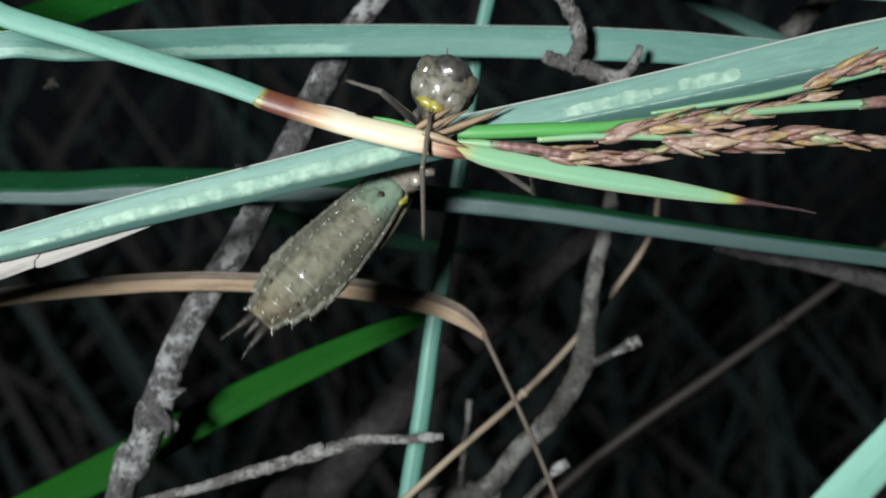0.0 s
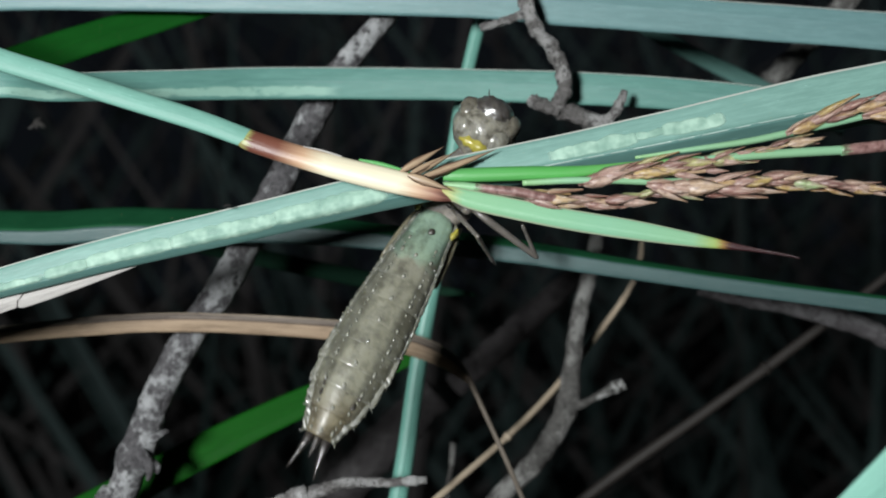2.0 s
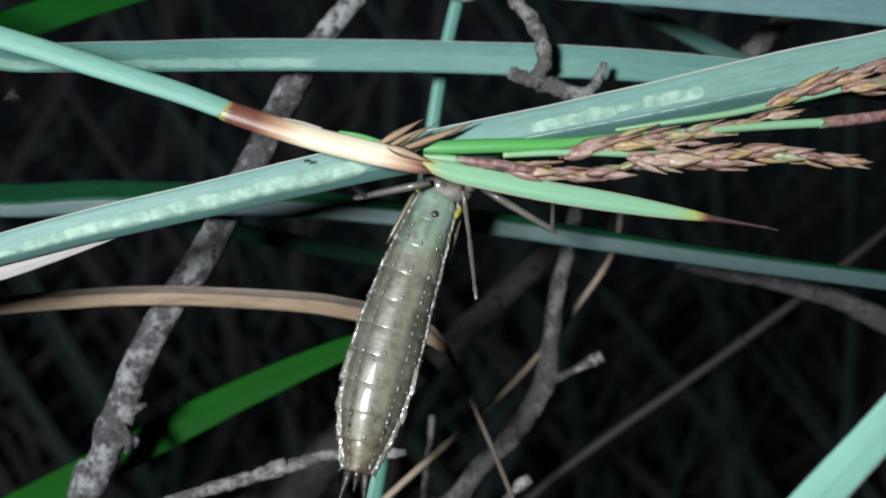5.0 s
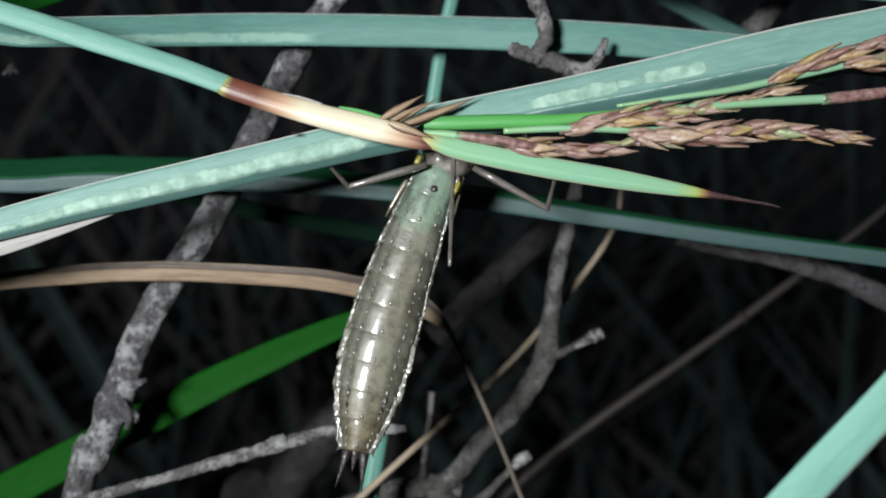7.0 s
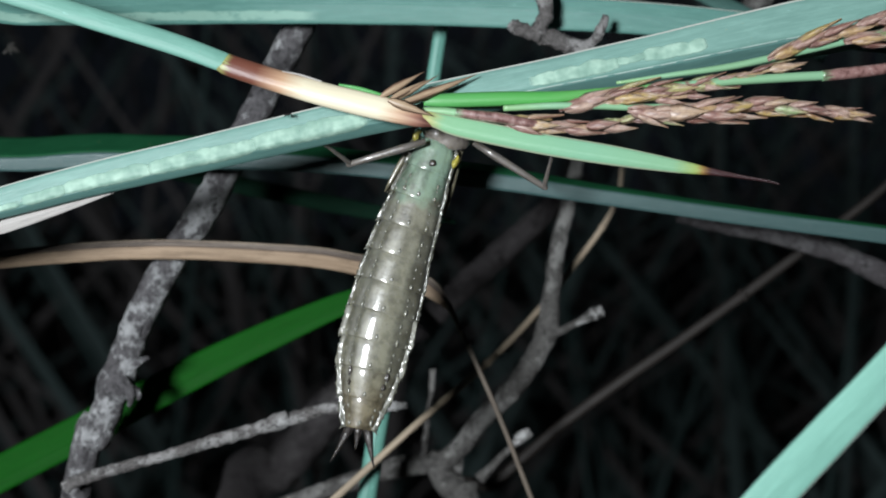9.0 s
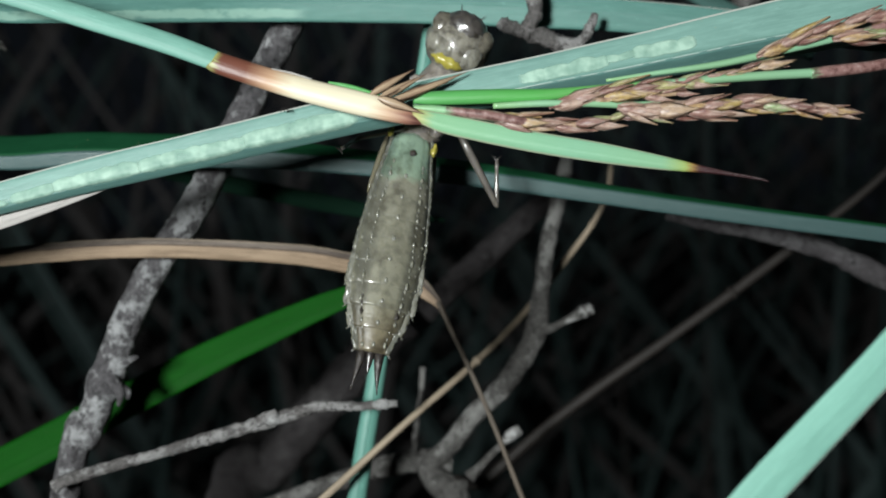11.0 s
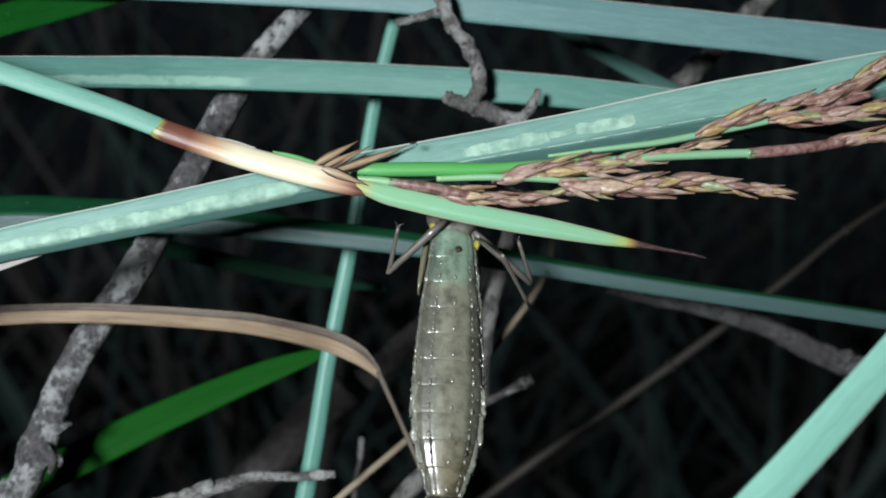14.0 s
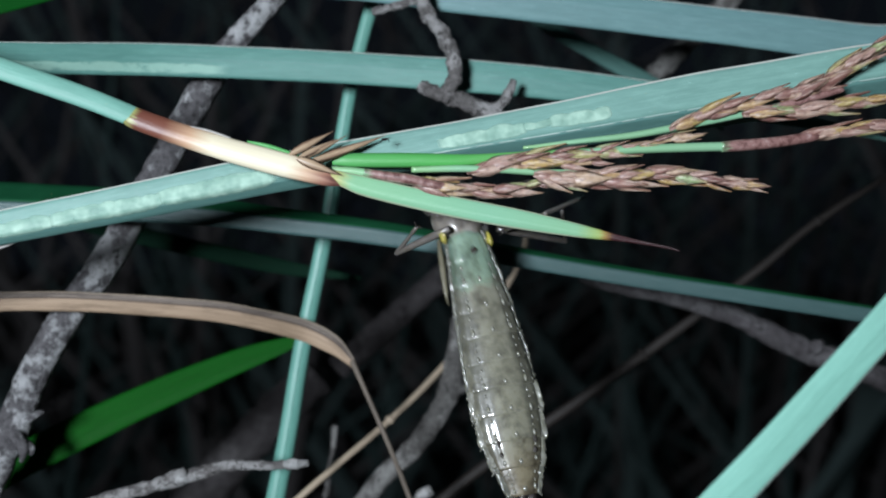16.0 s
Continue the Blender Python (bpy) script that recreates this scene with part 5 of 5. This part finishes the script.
for i in range(10):
    ob = part("abdomen_segment", segment_bm(i, 3.9 * i, i == 0), [M_ABDOMEN, M_BEAD, M_BLACKMARK], nymph,
              "pale green wet segment" if i < 2 else "olive-grey wet segment")
    for sx in (-1, 1):
        slope = math.atan2(girth(i, 3.6) - girth(i, 0.2), 3.4)
        wide = 1.05 if i in (7, 8) else 0.6 if i == 6 else 0.32
        rim = []
        for j in range(13):
            q = j / 12
            z = 0.1 + 4.2 * q
            out = (0.25 + 0.55 * q ** 0.8 - 0.7 * max(0.0, q - 0.86) / 0.14 * 0.6) * wide
            rim.append((sx * (0.10 + 0.30 * out), 0, -z, (0.30 if i > 5 else 0.17) + 0.42 * out, (0.20 if i > 5 else 0.16) + 0.10 * math.sin(math.pi * q)))
        fl = part("side_flap", lumpy(loft(rim, 24, None, 0.92 if i < 6 else 0.5), 0.24, 2.6, i + 4 * sx), M_FLAPWET if i in (6, 7, 8) else M_FLAP, ob, "clear glistening side margin")
        face = Matrix.Rotation(radians(-10), 4, "Z") if i in (6, 7, 8) else Matrix.Identity(4)
        fl.matrix_basis = Matrix.Translation((sx * (girth(i, 0.2) - 0.42 * wide) / 1000, -0.0004 if i < 6 else -0.0007, 0)) @ Matrix.Rotation(-slope * sx, 4, "Y") @ face
        for z, ln in ((4.15, 0.75), (2.9, 0.4)) if i > 1 else ():
            sp = part("side_spine", spike_bm(ln, 0.16, 0.15 * sx, 6), M_FLAP, ob)
            sp.matrix_basis = Matrix.Translation((sx * girth(i, z) * 1.0 / 1000, -0.0003, -(z - 0.2) / 1000)) @ Matrix.Rotation(radians(-24 * sx), 4, "Y")
    if i == 0:
        sp = part("dark_mark", lumpy(ball_bm(0.42, 0.16, 0.50, 16), 0.16, 2.2, 3), M_BLACKMARK, ob, "small round blackish mark")
        sp.matrix_basis = Matrix.Translation((0.0003, -(0.40 * girth(0, 2.9) + 0.62) / 1000 * 1.10, -0.0029))
    if i == 8:
        for sx in (-1, 1):
            for z, ln in ((0.7, 0.62), (2.1, 0.50)):
                sp = part("dark_mark", lumpy(ball_bm(0.27, 0.10, ln, 16), 0.14, 2.2, sx + z), M_BLACKMARK, ob, "small blackish mark")
                sp.matrix_basis = Matrix.Translation((sx * girth(8, z) * 0.60 / 1000, -(0.40 * girth(8, z) + 0.62) / 1000 * 0.84, -z / 1000))
    if i == 9:
        for sx, ln in ((-1, 5.5), (0, 3.2), (1, 5.5)):
            sp = part("tail_spine", lumpy(spike_bm(ln, 0.72, 0.3 * sx, 10), 0.10, 2.5, sx), M_DARKNYMPH, ob, "blackish glistening tail spine")
            tail_spines.append((sp, sx))
    segments.append(ob)

thorax = part("thorax", lumpy(loft([(0, 0.6, -2.6, 0.9, 0.7), (0, 0.6, -2.2, 1.9, 1.3), (0, 0.5, -1.4, 2.8, 1.9), (0, 0.3, -0.4, 3.4, 2.3), (0, 0, 0.8, 3.6, 2.6), (0, -0.2, 2.0, 3.7, 2.8), (0, -0.2, 4.5, 3.3, 2.6), (0, 0, 7.0, 2.6, 2.2), (0, 0, 9.0, 1.8, 1.6)], 28), 0.5, 0.7, 1), M_THORAX, nymph, "pinkish-grey wet thorax")
for sx, y, z, r in ((-1, -1.9, 0.6, 1.0), (1, -1.9, 0.3, 1.1), (-1, -1.6, 3.0, 1.1), (1, -1.7, 2.7, 1.0), (1, -1.4, 5.0, 0.9), (-1, -1.3, 5.2, 0.9), (1.25, -1.5, 2.2, 1.0), (-1.35, -1.2, 2.6, 0.95)):
    h = part("hip", lumpy(ball_bm(r, r * 0.8, r * 0.9, 18), 0.2, 1.4, z), M_THORAX, thorax, "pale glistening hip joint")
    h.matrix_basis = Matrix.Translation((sx * 0.0027, y / 1000, z / 1000))
for sx in (-1, 1):
    y = part("leg_joint", lumpy(ball_bm(0.45, 0.5, 0.9, 20), 0.3, 1.9, sx), M_YELLOW, segments[0], "yellow soft joint")
    y.matrix_basis = Matrix.Translation((sx * 0.0031, -0.0012, -0.0001 if sx < 0 else -0.0016))
    for k in range(2):
        pad = part("wing_pad", loft([(0, 0, 0, 0.25, 0.3), (0, 0, -2.5, 0.38, 0.4), (0, 0, -5, 0.42, 0.35), (0, 0, -7.5, 0.3, 0.25), (0, 0, -9, 0.08, 0.1)], 12), M_PAD, segments[0], "narrow olive wing pad")
        pad.matrix_basis = Matrix.Translation((sx * (0.0032 - 0.0003 * k), 0.0010 + 0.0008 * k, 0.0002)) @ Matrix.Rotation(radians(-7 * sx), 4, "Y")

def orb(name, at, size, material, parent, label, lump=0.2, grain=1.0, seed=0, turn=0.0):
    """A lumpy rounded piece of the head."""
    ob = part(name, lumpy(ball_bm(*size, 32), lump, grain, seed), material, parent, label)
    ob.matrix_basis = Matrix.Translation(Vector(at) / 1000) @ Matrix.Rotation(radians(turn), 4, "Y")
    return ob


head = part("head", lumpy(ball_bm(4.35, 3.3, 4.3, 48), 0.28, 0.6, 3), M_HEAD, nymph, "glossy mottled brown head")
for sx in (-1, 1):
    orb("eye", (sx * 2.75, -0.9, 1.0), (1.55, 1.7, 2.1), M_EYE, head, "greyish-brown glossy compound eye", 0.14, 1.3, 5 + sx, 22 * sx)
    orb("cheek", (sx * 1.9, -1.45, -1.0), (2.0, 1.45, 2.2), M_CHEEK, head, "pale translucent cheek", 0.25, 1.2, 7 + sx, -20 * sx)
    a = part("antenna", spike_bm(1.2, 0.11, 0.4 * sx), M_DARKNYMPH, head)
    a.matrix_basis = Matrix.Translation((sx * 0.0011, -0.0018, 0.0036)) @ Matrix.Rotation(radians(180 + 50 * sx), 4, "Y")
orb("brow", (0.15, -0.7, 1.9), (3.1, 2.75, 2.4), M_BROW, head, "dark shining brow", 0.30, 1.3, 2)
for k in range(3):
    orb("brow_fold", (0.15, -2.55 + 0.35 * k, 1.7 + 0.85 * k), (2.0 - 0.35 * k, 0.75, 0.42), M_BROW, head, "dark wet fold across the brow", 0.16, 1.6, 12 + k)
orb("mouth_mask", (-0.2, -2.15, -1.0), (1.35, 1.05, 1.9), M_CHEEK, head, "pale olive hinged mouth mask", 0.2, 1.1, 9)
orb("neck_skin", (-0.2, -1.9, -3.0), (2.2, 0.95, 0.85), M_YELLOW, head, "yellow neck membrane", 0.3, 1.4, 4)

LEG_SIZE = {"a": (10.6, 6.8), "b": (11.2, 6.0), "c": (7.0, 10.5), "d": (7.0, 8.0)}
legs = {}
for key, (lf, lt) in LEG_SIZE.items():
    g = 0.62 if key == "c" else 1.0
    fe = part("femur", loft([(0, 0, 0, 0.42 * g, 0.38 * g), (0, 0, -lf * 0.3, 0.56 * g, 0.5 * g), (0, 0, -lf * 0.7, 0.48 * g, 0.44 * g), (0, 0, -lf, 0.40 * g, 0.40 * g), (0, 0, -lf - 0.4, 0.2, 0.2)], 12), M_LEG, nymph, "greyish-brown upper leg")
    ti = part("tibia", loft([(0, 0, 0.3, 0.25, 0.25), (0, 0, -0.4, 0.36, 0.34), (0, 0, -lt * 0.6, 0.26, 0.26), (0, 0, -lt * 0.78, 0.24, 0.24), (0, 0, -lt * 0.8, 0.30, 0.30), (0, 0, -lt, 0.22, 0.22)], 10), M_LEG, nymph, "thin greyish-brown lower leg")
    for sx in (-1, 1):
        if key == "c":
            cl = part("claw", spike_bm(1.2, 0.15, 0.4 * sx, 6), M_DARKNYMPH, fe)
            cl.matrix_basis = Matrix.Rotation(radians(180 + 28 * sx), 4, "Y")
        else:
            cl = part("claw", spike_bm(0.9, 0.14, 0.4 * sx, 6), M_DARKNYMPH, ti)
            cl.matrix_basis = Matrix.Translation((0, 0, -lt * 0.98 / 1000)) @ Matrix.Rotation(radians(-20 * sx), 4, "Y")
    legs[key] = (fe, ti, lf, lt)


def between(rows, t):
    """The place in rows (t, x, y, z) at t, on straight lines."""
    for (a, b) in zip(rows, rows[1:]):
        if t <= b[0]:
            s = 0 if b[0] == a[0] else min(max((t - a[0]) / (b[0] - a[0]), 0), 1)
            return Vector(a[1:]) * (1 - s) + Vector(b[1:]) * s
    return Vector(rows[-1][1:])


def aimed(place, way, flip=(0, -1, 0), roll=0.0):
    """A pose at place (mm, in the nymph's space) with -z along way and -y toward the open side."""
    Z = -way.normalized()
    X = Z.cross(Vector(flip)).normalized()
    Y = Z.cross(X)
    m = Matrix((X, Y, Z)).transposed().to_4x4()
    return Matrix.Translation((place - Vector(ROOT)) / 1000) @ m @ Matrix.Rotation(radians(roll), 4, "Z")


def reach(start, target, length):
    """The way of a stiff piece of that length from start to target, leaning into depth where the target is nearer."""
    d = target - start
    flat = Vector((d.x, 0, d.z))
    if flat.length > length * 0.999:
        return flat.normalized() * length
    depth = math.sqrt(length ** 2 - flat.length ** 2)
    return flat + Vector((0, math.copysign(min(depth, abs(d.y) + 2.5), d.y), 0))


BASE = [(0, -11.0, 12.0, 10.6), (0.5, -7.0, 12.0, 10.9), (1, -7.9, 12.0, 11.7), (1.5, -7.6, 12.0, 11.5), (2, -2.6, 12.0, 12.1), (2.5, -0.9, 12.0, 11.6), (3, -0.1, 12.0, 10.9), (3.5, -0.3, 12.0, 11.1), (3.7, -0.3, 12.0, 11.3), (5.8, 0.5, 12.0, 11.9), (6, 0.5, 12.0, 12.3), (6.5, 0.1, 12.0, 12.0), (7, 0.2, 12.0, 11.9), (7.5, -0.0, 12.0, 11.8), (8, 0.1, 12.0, 11.9), (8.5, 0.0, 12.0, 11.9), (8.7, 0.1, 12.0, 12.0), (10.8, -2.8, 12.0, 14.6), (11, -2.5, 12.0, 12.5), (11.2, -0.3, 12.0, 12.1), (11.5, 1.4, 12.0, 11.9), (12, 1.7, 12.0, 12.0), (12.5, 3.1, 12.0, 11.3), (13, 6.2, 12.0, 11.0), (13.5, 8.3, 12.0, 10.4), (14, 10.5, 12.0, 9.6), (14.5, 11.5, 12.0, 8.8), (15, 12.7, 12.0, 8.7)]
BASE_LATE = [(15.1, 12.8, 12.0, 8.7), (15.2, 19.2, 12.0, 7.3), (15.3, 23.3, 12.0, 6.2), (15.4, 16.3, 12.0, 7.1), (15.5, 17.6, 12.0, 7.2), (15.6, 18.6, 12.0, 6.4), (15.7, 15.3, 12.0, 7.3), (15.8, 15.9, 12.0, 6.7), (15.9, 16.0, 12.0, 6.7), (16, 14.9, 12.0, 8.1)]
TIP = [(0, -26.5, 3.0, -6.6), (0.5, -24.8, 3.0, -12.9), (1, -24.6, 3.0, -9.6), (1.5, -20.5, 3.0, -10.1), (2, -17.8, 4.0, -16.4), (2.5, -14.0, 7.0, -23.3), (3, -10.8, 6.0, -23.6), (3.5, -10.4, 6.0, -24.7), (3.7, -10.3, 6.0, -24.6), (5.8, -11.3, 9.0, -25.8), (6, -11.3, 9.0, -25.5), (6.5, -11.6, 9.0, -25.9), (7, -11.3, 9.0, -26.1), (7.5, -11.8, 9.0, -26.4), (8, -11.3, 9.0, -27.1), (8.5, -11.3, 9.0, -27.4), (8.7, -11.2, 9.0, -27.3), (10.8, -8.8, 3.0, -14.1), (11, -7.7, 3.0, -14.9), (11.2, -8.0, 4.0, -16.7), (11.5, -11.1, 5.0, -20.4), (12, -11.1, 4.0, -19.6), (12.5, -12.5, 4.0, -19.8), (13, -3.8, 4.0, -23.5), (13.5, 3.3, 4.0, -24.0), (14, 9.1, 3.0, -24.7), (14.5, 9.8, 3.0, -26.2), (15, 10.3, 3.0, -25.5)]
TIP_LATE = [(15.1, 9.7, 3.0, -24.8), (15.2, 32.0, 3.0, -23.2), (15.3, 40.1, 3.0, -22.5), (15.4, 13.9, 3.0, -24.6), (15.5, 22.3, 3.0, -24.5), (15.6, 27.2, 3.0, -24.3), (15.7, 15.8, 3.0, -24.8), (15.8, 25.4, 3.0, -23.7), (15.9, 22.9, 3.0, -24.7), (16, 22.5, 3.0, -25.7)]
HEAD = [(0, -4.5, 12.0, 22.9), (0.5, -1.6, 12.0, 22.5), (1, -3.2, 12.0, 22.9), (1.5, -0.6, 12.0, 24.2), (2, 3.0, 12.0, 23.1), (2.5, 4.7, 12.0, 21.3), (3, 4.7, 16.0, 19.7), (3.5, 4.6, 20.0, 17.4), (3.7, 4.4, 20.0, 17.2), (5.8, 3.4, 22.0, 16.0), (6, 3.3, 22.0, 16.2), (8.7, 3.2, 22.0, 15.8), (10.8, 1.4, 12.0, 25.4), (11, 3.4, 12.0, 24.1), (11.2, 4.6, 12.0, 23.0), (11.5, 9.0, 12.0, 22.7), (12, 7.4, 12.0, 22.2), (12.5, 7.5, 20.0, 17.1), (13, 8.4, 22.0, 17.2), (14, 10.8, 22.0, 16.6), (16, 13.6, 22.0, 14.3)]
LEG_A = ([(0, -7.8, 9.0, 17.8), (1, -7.2, 9.0, 18.0), (2, -4.2, 9.0, 14.3), (3.5, -1.7, 9.0, 12.0), (6, -1.7, 9.0, 11.6), (7, -2.2, 9.0, 11.1), (8.5, -2.1, 9.0, 11.0), (11, -3.8, 9.0, 12.8), (12.5, 1.0, 9.0, 11.9), (14, 9.3, 9.0, 10.1), (14.5, 9.8, 9.0, 9.4), (15, 11.0, 9.0, 9.3), (16, 13.1, 9.0, 7.7)],
         [(0, -11.1, 4.0, 20.2), (1, -8.1, 4.0, 19.6), (2, -9.0, 12.0, 13.8), (3.5, -7.5, 14.0, 12.4), (6, -12.8, 9.0, 8.3), (7, -13.3, 9.0, 7.9), (8.5, -13.1, 9.0, 7.7), (11, -9.6, 14.0, 12.1), (12.5, -3.2, 14.0, 12.3), (14, 2.7, 9.0, 3.9), (14.5, 1.2, 9.0, 3.3), (15, 6.0, 9.0, 6.1), (16, 8.4, 12.0, 5.4)],
         [(0, -16.6, 8.0, 22.8), (1, -8.9, 8.0, 24.2), (2, -9.5, 8.0, 16.5), (3.5, -8.7, 8.0, 13.8), (6, -14.2, 8.0, 10.7), (7, -14.4, 8.0, 10.5), (8.5, -14.4, 8.0, 10.2), (11, -12.3, 8.0, 10.0), (12.5, -3.8, 8.0, 13.6), (14, 3.0, 8.0, 9.1), (14.5, 3.1, 8.0, 9.8), (15, 2.9, 8.0, 9.4), (16, 8.9, 8.0, 7.9)])
LEG_B = ([(0, -1.1, 10.0, 14.6), (2, 1.5, 10.0, 12.0), (3.5, 6.0, 10.0, 10.8), (6, 4.4, 10.0, 11.4), (7, 4.0, 10.0, 10.8), (8.5, 4.1, 10.0, 10.9), (11, 3.4, 10.0, 12.3), (12.5, 7.1, 10.0, 10.2), (14.5, 14.9, 10.0, 8.3), (16, 19.6, 10.0, 7.9)],
         [(0, 4.5, 10.0, 10.8), (2, 6.5, 10.0, 8.4), (3.5, 12.9, 10.0, 6.3), (6, 14.4, 10.0, 5.7), (7, 14.2, 10.0, 5.1), (8.5, 14.3, 10.0, 5.3), (11, 8.5, 10.0, 2.6), (12.5, 11.2, 10.0, 6.4), (14.5, 20.2, 10.0, 4.3), (16, 25.0, 10.0, 7.2)],
         [(0, 7.0, 8.0, 10.6), (2, 7.9, 8.0, 10.1), (3.5, 13.2, 8.0, 9.2), (6, 14.6, 8.0, 9.3), (7, 14.4, 8.0, 9.1), (8.5, 14.6, 8.0, 9.0), (11, 8.6, 8.0, 9.9), (12.5, 13.7, 8.0, 7.9), (14.5, 20.9, 8.0, 8.9), (16, 28.4, 8.0, 10.6)])
LEG_C = ([(0, -5.7, -1.0, 17.6), (0.5, -8.0, -1.0, 17.2), (1, -4.7, -1.0, 16.5), (1.5, -3.3, 9.0, 12.8), (2, -1.4, 9.0, 12.1), (3, 2.5, 9.0, 10.7), (3.5, 3.8, 9.0, 10.5), (6, 1.7, 5.0, 11.2), (7, 1.4, 5.0, 12.5), (8.5, 0.2, 5.0, 12.7), (9.1, -0.7, 12.0, 12.9), (9.8, -1.8, 15.0, 13.0), (11, -3.1, 14.0, 13.2), (11.6, 0.0, 15.0, 13.0), (12.1, 4.5, 14.0, 12.0), (12.5, 6.3, 9.0, 11.0), (14.5, 16.2, 9.0, 7.0), (16, 20.6, 9.0, 7.6)],
         [(0, -6.6, -7.0, 11.1), (0.5, -7.9, -7.0, 11.7), (1, -4.6, -7.0, 11.1), (1.5, -2.0, 7.0, 10.6), (2, 1.9, 6.0, 8.2), (3, 4.2, 6.0, 4.8), (3.5, 5.7, 6.0, 4.1), (6, 1.7, 6.0, 5.4), (7, 1.2, 6.0, 6.6), (8.5, 0.0, 6.0, 6.6), (9.1, -1.6, 16.0, 7.8), (9.8, -3.2, 19.0, 9.2), (11, -5.9, 16.0, 10.7), (11.6, -0.5, 19.0, 9.5), (12.1, 6.0, 17.0, 9.0), (12.5, 9.5, 6.0, 8.1), (14.5, 17.7, 6.0, 5.1), (16, 25.1, 6.0, 9.7)],
         [(0, -6.8, 2.0, 2.3), (0.5, -8.3, 2.0, 2.4), (1, -4.8, 2.0, 2.9), (1.5, -1.7, 6.0, -0.6), (2, 3.0, 6.0, 6.7), (3, 5.5, 6.0, -2.1), (3.5, 7.4, 6.0, -2.1), (6, 1.5, 6.0, -0.1), (7, 0.9, 6.0, -0.8), (8.5, -0.3, 6.0, -1.3), (9.1, -2.4, 17.0, 0.6), (9.8, -4.8, 20.0, 2.4), (11, -8.5, 14.0, 4.0), (11.6, -1.0, 21.0, 6.0), (12.1, 8.0, 19.0, 5.0), (12.5, 13.6, 6.0, 2.6), (14.5, 21.5, 6.0, -0.5), (16, 28.8, 6.0, 11.3)])
LEG_D = ([(0, -4.9, 12.0, 16.4), (2, 2.4, 12.0, 17.6), (3.5, 4.8, 12.0, 16.4), (7, 3.5, 12.0, 14.4), (11, 1.1, 12.0, 17.2), (12.5, 6.7, 12.0, 15.6), (16, 17.5, 12.0, 12.1)],
         [(0, -1.1, 14.0, 17.8), (2, 6.3, 14.0, 20.1), (3.5, 9.1, 14.0, 18.5), (7, 7.3, 14.0, 17.3), (11, 4.9, 14.0, 19.7), (12.5, 10.7, 14.0, 17.4), (16, 21.6, 14.0, 13.9)],
         [(0, 1.2, 9.0, 15.3), (2, 8.7, 9.0, 18.4), (3.5, 12.1, 9.0, 18.3), (7, 11.2, 9.0, 14.9), (11, 8.5, 9.0, 19.8), (12.5, 13.4, 9.0, 15.4), (16, 23.9, 9.0, 14.4)])


SPREAD = [(0, 5), (2.5, 5), (5.8, 4), (7, 4), (8, 10), (8.5, 17), (8.7, 17), (10.8, 3), (13, 7), (16, 6)]
BOW = [(0, 0.6, 0, 0), (2, -0.4, 0, 0), (3.5, -1.4, 0, 0), (6, -2.4, 1.5, 0), (8.7, -2.6, 1.5, 0), (11, 0, 0, 0), (12.5, -1.2, 0, 0), (14, 0, 0, 0), (16, 0.8, 0, 0)]
ROLL = [(0, -8, 0, 0), (1.5, -5, 0, 0), (2.5, 0, 0, 0), (8.7, 0, 0, 0), (11, 7, 0, 0), (12.5, 2, 0, 0), (13.5, 8, 0, 0), (14.5, 12, 0, 0), (16, 12, 0, 0)]


def motions():
    base, tip = BASE + BASE_LATE, TIP + TIP_LATE
    tracks = {ob: [] for ob in segments}
    thorax_rows, head_rows = [], []
    for row in base:
        t = row[0]
        b, e, h = between(base, t), between(tip, t), between(HEAD, t)
        roll = between(ROLL, t).x
        toward = b - h
        toward.y = 0
        mid = (b + e) / 2 + toward * 0.06 + between(BOW, t)
        for i, ob in enumerate(segments):
            s = 0.03 + i * 0.097
            p = b * (1 - s) ** 2 + mid * 2 * s * (1 - s) + e * s ** 2
            way = (mid - b) * (1 - s) + (e - mid) * s
            tracks[ob].append((t, aimed(p, way, roll=roll)))
        d = h - b
        flat = math.hypot(d.x, d.z)
        d.y = math.sqrt(max(13.0 ** 2 - flat ** 2, 0.5))
        d.y = min(d.y, 11.0)
        lean = Vector((d.x, min(d.y, flat * 1.1), d.z)) if flat > 3 else Vector((d.x, 3.0, d.z))
        thorax_rows.append((t, aimed(b + lean.normalized() * 0.8, -lean)))
        head_rows.append((t, aimed(h + Vector((0, max(0, d.y - 6) * 0.6, 0)), -Vector((d.x, d.y * 0.3, d.z)))))
    for ob, rows in tracks.items():
        walk(ob, rows)
    for sp, sx in tail_spines:
        walk(sp, [(t, Matrix.Translation((sx * 0.0011, 0.0002, -0.0038)) @ Matrix.Rotation(radians(-a * sx), 4, "Y")) for t, a in SPREAD])
    walk(thorax, thorax_rows)
    walk(head, head_rows)
    walk(gnat, [(t, Matrix.Translation(mm((x, y, z)))) for t, x, y, z in GNAT])
    for key, (hips, knees, feet) in (("a", LEG_A), ("b", LEG_B), ("c", LEG_C), ("d", LEG_D)):
        fe, ti, lf, lt = legs[key]
        upper, lower = [], []
        for row in hips:
            t = row[0]
            hip = Vector(row[1:])
            way = reach(hip, between(knees, t), lf)
            way = way.normalized() * lf
            knee = hip + way
            shin = reach(knee, between(feet, t), lt)
            upper.append((t, aimed(hip, way)))
            lower.append((t, aimed(knee, shin)))
        walk(fe, upper)
        walk(ti, lower)


motions()
